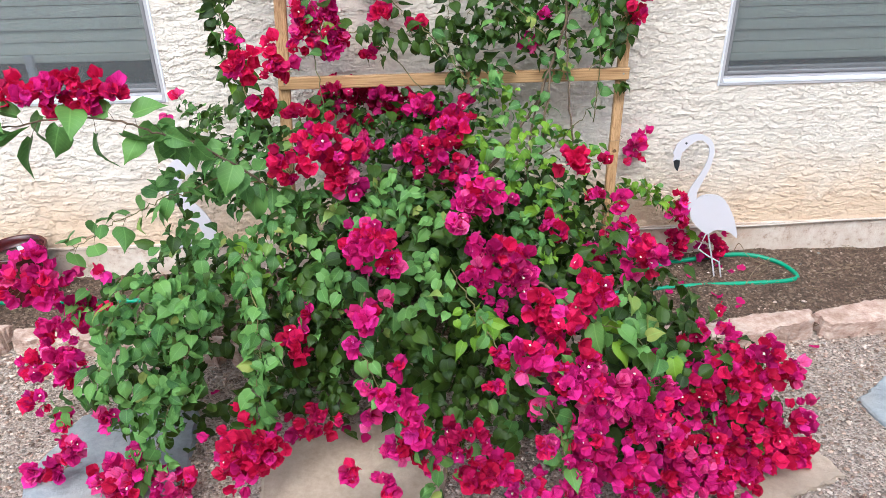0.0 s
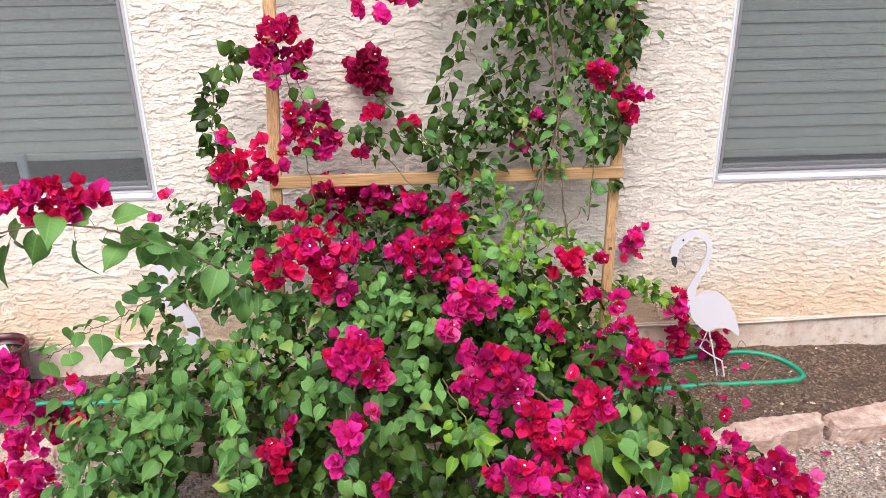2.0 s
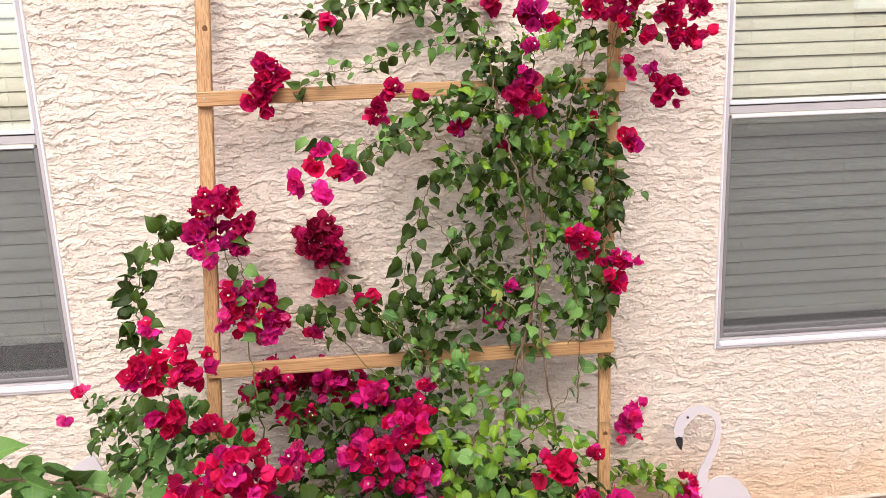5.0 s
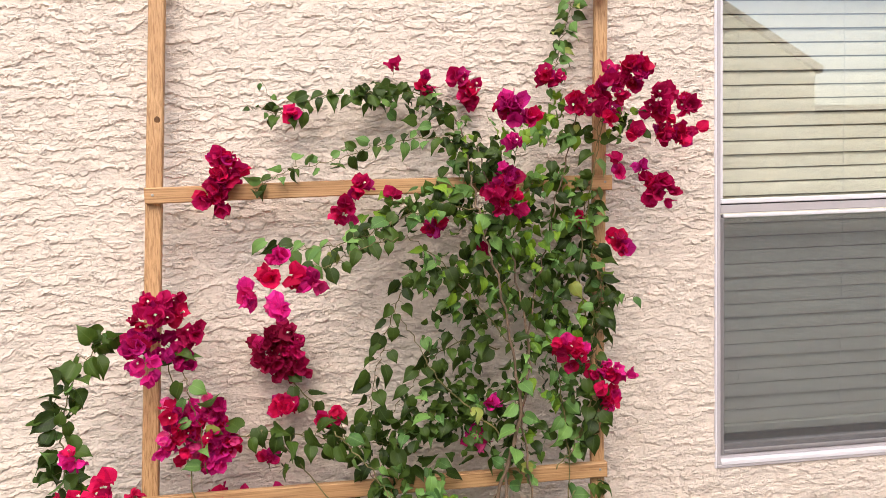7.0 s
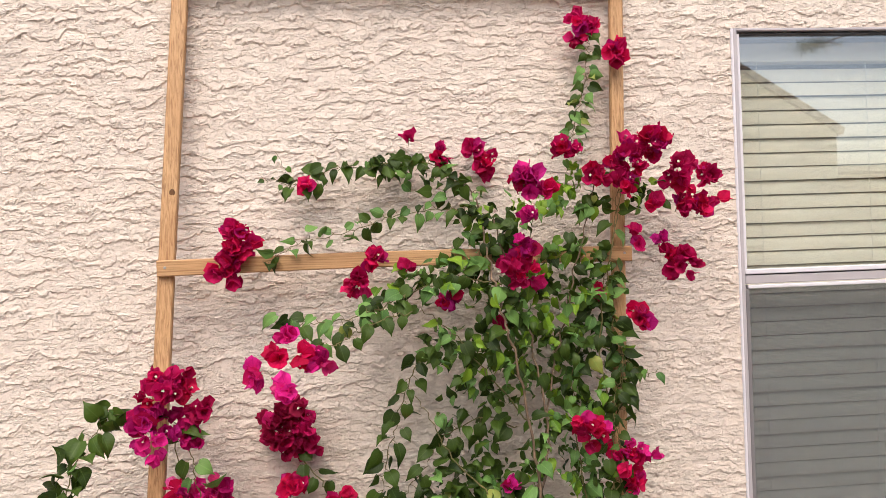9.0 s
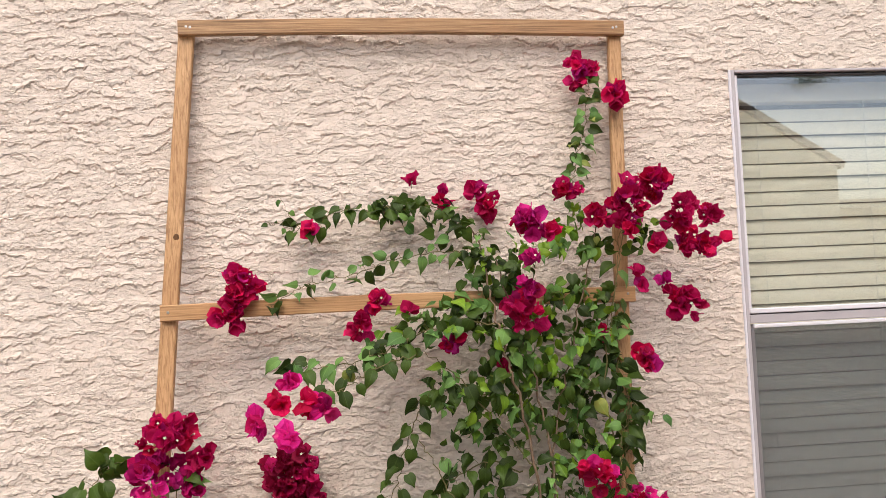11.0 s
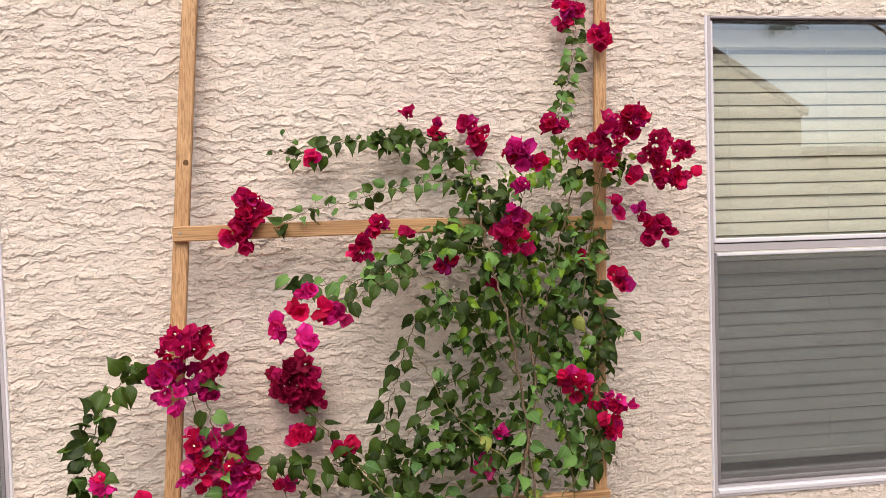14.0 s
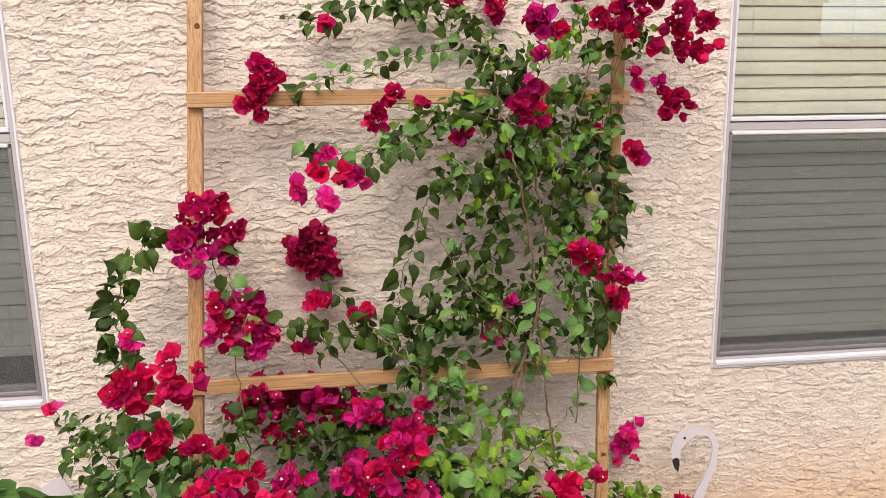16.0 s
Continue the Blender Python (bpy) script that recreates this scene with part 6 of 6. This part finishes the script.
flowers(0.27, -1.05, 0.33, 0.026, "M")
flowers(0.32, -1.13, 0.21, 0.034, "M")
flowers(0.53, -1.10, 0.24, 0.070, "R")
flowers(-1.45, -0.92, 0.57, 0.071, "M")
flowers(-1.35, -0.92, 0.56, 0.080, "M")
flowers(-1.38, -0.92, 0.65, 0.026, "M")
flowers(-1.20, -0.95, 0.61, 0.028, "M")
flowers(-1.30, -0.90, 0.47, 0.053, "M")
flowers(-1.41, -0.87, 0.35, 0.079, "M")
flowers(-1.47, -0.90, 0.26, 0.061, "M")
flowers(-1.35, -0.95, 0.30, 0.051, "M")
flowers(-1.22, -0.95, 0.49, 0.027, "P")
flowers(-1.47, -0.98, 0.20, 0.042, "M")
flowers(-1.39, -1.02, 0.18, 0.037, "M")
flowers(-1.24, -1.08, 0.22, 0.035, "P")
flowers(-1.33, -1.10, 0.14, 0.040, "P")
flowers(-1.23, -1.15, 0.08, 0.057, "P")
flowers(-1.15, -1.15, 0.11, 0.066, "P")
flowers(-1.07, -1.17, 0.05, 0.063, "P")
flowers(-1.39, -1.10, 0.07, 0.041, "P")
flowers(-1.47, -1.08, 0.05, 0.035, "P")
flowers(-1.18, -1.20, 0.07, 0.052, "M")
flowers(-1.15, -0.25, 0.88, 0.018, "P")
flowers(-1.18, -0.30, 0.83, 0.016, "P")
flowers(0.03, -1.30, 0.43, 0.042, "M")
flowers(-0.09, -1.30, 0.38, 0.034, "M")
flowers(0.17, -1.20, 0.34, 0.046, "M")
flowers(0.41, -1.05, 0.28, 0.058, "M")
flowers(0.27, -1.22, 0.19, 0.068, "M")
flowers(0.54, -1.17, 0.05, 0.076, "R")
flowers(0.40, -1.22, 0.05, 0.073, "M")
flowers(0.64, -1.12, 0.05, 0.068, "R")
flowers(0.15, -1.33, 0.13, 0.066, "M")
flowers(-0.13, -1.37, 0.19, 0.050, "M")
flowers(-0.08, -1.25, 0.47, 0.042, "M")
flowers(0.05, -1.30, 0.35, 0.052, "P")
flowers(0.26, -1.15, 0.29, 0.048, "P")
flowers(-0.25, -1.35, 0.21, 0.050, "R")
flowers(-0.03, -1.40, 0.18, 0.050, "M")
flowers(-0.63, -0.20, 0.84, 0.057, "D")
flowers(-0.48, -0.18, 0.83, 0.047, "V")
flowers(-0.58, -0.25, 0.76, 0.033, "D")
flowers(-0.52, -0.25, 0.76, 0.026, "D")
flowers(-0.33, -0.28, 0.81, 0.042, "M")
flowers(-0.18, -0.28, 0.84, 0.022, "M")
flowers(-0.38, -0.30, 0.71, 0.026, "V")
flowers(-0.76, -0.18, 1.37, 0.073, "D")
flowers(-0.79, -0.20, 1.29, 0.067, "V")
flowers(-0.67, -0.18, 1.32, 0.044, "D")
flowers(-0.71, -0.18, 1.27, 0.026, "V")
flowers(-0.68, -0.18, 1.24, 0.018, "V")
flowers(-0.58, -0.13, 1.74, 0.051, "D")
flowers(-0.60, -0.13, 1.66, 0.054, "D")
flowers(-0.48, -0.05, 1.25, 0.067, "K")
flowers(-0.44, -0.05, 1.19, 0.047, "K")
flowers(-0.47, -0.08, 1.10, 0.034, "D")
flowers(-0.71, -0.18, 1.06, 0.072, "M")
flowers(-0.63, -0.18, 1.02, 0.056, "M")
flowers(-0.63, -0.18, 1.12, 0.032, "M")
flowers(-0.46, -0.60, 1.48, 0.027, "R")
flowers(-0.42, -0.60, 1.50, 0.027, "R")
flowers(-0.38, -0.60, 1.51, 0.024, "R")
flowers(-0.34, -0.60, 1.49, 0.021, "P")
flowers(-0.41, -0.58, 1.54, 0.021, "M")
flowers(-0.40, -0.65, 1.45, 0.025, "P")
flowers(-0.41, -0.07, 1.87, 0.021, "R")
flowers(-0.06, -0.06, 1.95, 0.028, "D")
flowers(0.04, -0.04, 1.96, 0.031, "D")
flowers(0.07, -0.04, 1.92, 0.041, "D")
flowers(-0.14, -0.06, 1.99, 0.015, "D")
flowers(0.12, -0.30, 1.85, 0.045, "V")
flowers(0.12, -0.38, 1.76, 0.024, "V")
flowers(0.17, -0.30, 1.82, 0.027, "D")
flowers(0.10, -0.28, 1.86, 0.027, "D")
flowers(0.26, -0.17, 1.94, 0.036, "D")
flowers(0.34, -0.15, 1.87, 0.040, "D")
flowers(0.42, -0.16, 1.91, 0.061, "D")
flowers(0.50, -0.17, 1.95, 0.055, "D")
flowers(0.55, -0.17, 1.87, 0.058, "D")
flowers(0.62, -0.17, 1.86, 0.038, "D")
flowers(0.61, -0.17, 1.78, 0.038, "D")
flowers(0.55, -0.17, 1.79, 0.034, "D")
flowers(0.66, -0.17, 1.80, 0.019, "D")
flowers(0.41, -0.16, 1.84, 0.044, "D")
flowers(0.47, -0.20, 1.79, 0.023, "D")
flowers(0.51, -0.27, 1.64, 0.049, "D")
flowers(0.46, -0.27, 1.70, 0.019, "D")
flowers(0.41, -0.25, 1.72, 0.019, "D")
flowers(0.41, -0.25, 1.69, 0.018, "D")
flowers(0.12, -0.20, 1.63, 0.057, "D")
flowers(0.13, -0.20, 1.69, 0.035, "V")
flowers(-0.24, -0.16, 1.68, 0.034, "D")
flowers(-0.28, -0.16, 1.62, 0.041, "D")
flowers(-0.16, -0.16, 1.65, 0.017, "D")
flowers(-0.05, -0.16, 1.57, 0.032, "D")
flowers(0.34, -0.15, 1.57, 0.028, "D")
flowers(0.06, -0.20, 1.50, 0.019, "D")
flowers(0.41, -0.25, 1.51, 0.032, "D")
flowers(0.39, -0.22, 1.53, 0.018, "R")
flowers(0.28, -0.25, 1.23, 0.043, "R")
flowers(0.39, -0.19, 1.17, 0.050, "R")
flowers(0.40, -0.19, 1.09, 0.037, "R")
flowers(0.25, -0.25, 1.27, 0.016, "R")
flowers(0.03, -0.20, 1.01, 0.039, "M")
flowers(0.07, -0.20, 1.10, 0.029, "V")
flowers(0.34, -0.06, 2.30, 0.036, "D")
flowers(0.32, -0.06, 2.26, 0.026, "D")
flowers(0.38, -0.06, 2.28, 0.027, "D")
flowers(0.43, -0.07, 2.22, 0.036, "D")
flowers(-0.33, -0.12, 1.07, 0.026, "D")
flowers(-0.50, -0.15, 0.98, 0.023, "D")

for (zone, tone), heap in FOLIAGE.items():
    tagged(heap.link("foliage", LEAF[tone], PLANT, {"g": "fresh green heart-shaped leaves", "d": "mature leaves with shade put into their dark colour", "y": "young lime-green leaves"}[tone]), kind="stuff")


def fallen():
    """Single bracts dropped on soil and gravel."""
    rs = np.random.RandomState(12)
    hp = Heap()
    spots = [(1.02, -0.62), (0.88, -0.12), (0.95, -0.16), (0.72, -0.18), (0.60, -0.30), (0.66, -0.35), (-1.06, -0.74), (-0.98, -0.72), (-0.62, -0.95), (-0.55, -1.0), (0.62, -0.42), (0.55, -0.2), (0.75, -0.10), (0.78, -0.33)]
    spots += [(rs.uniform(0.4, 0.9), rs.uniform(-0.4, -0.08)) for _ in range(14)]
    for x, y in spots:
        z = float(soil_z(x, y)) if y > float(bed_edge(x)) else 0.008
        hp.add(BRACT_FORMS[rs.randint(3)], np.array([x, y, z + 0.008]), frame_of(np.array([rs.normal() * 0.4, rs.normal() * 0.4, 1]), rs.normal(size=3)), rs.uniform(0.024, 0.034))
    me = mesh_object("fallen_bracts", np.concatenate(hp.v), hp.f, BRACT["M"], smooth=True)
    tagged(me, "dry magenta bracts fallen on the soil", "fallen petals", kind="stuff")


fallen()
yard_tree((19.5, -20.5, 0))
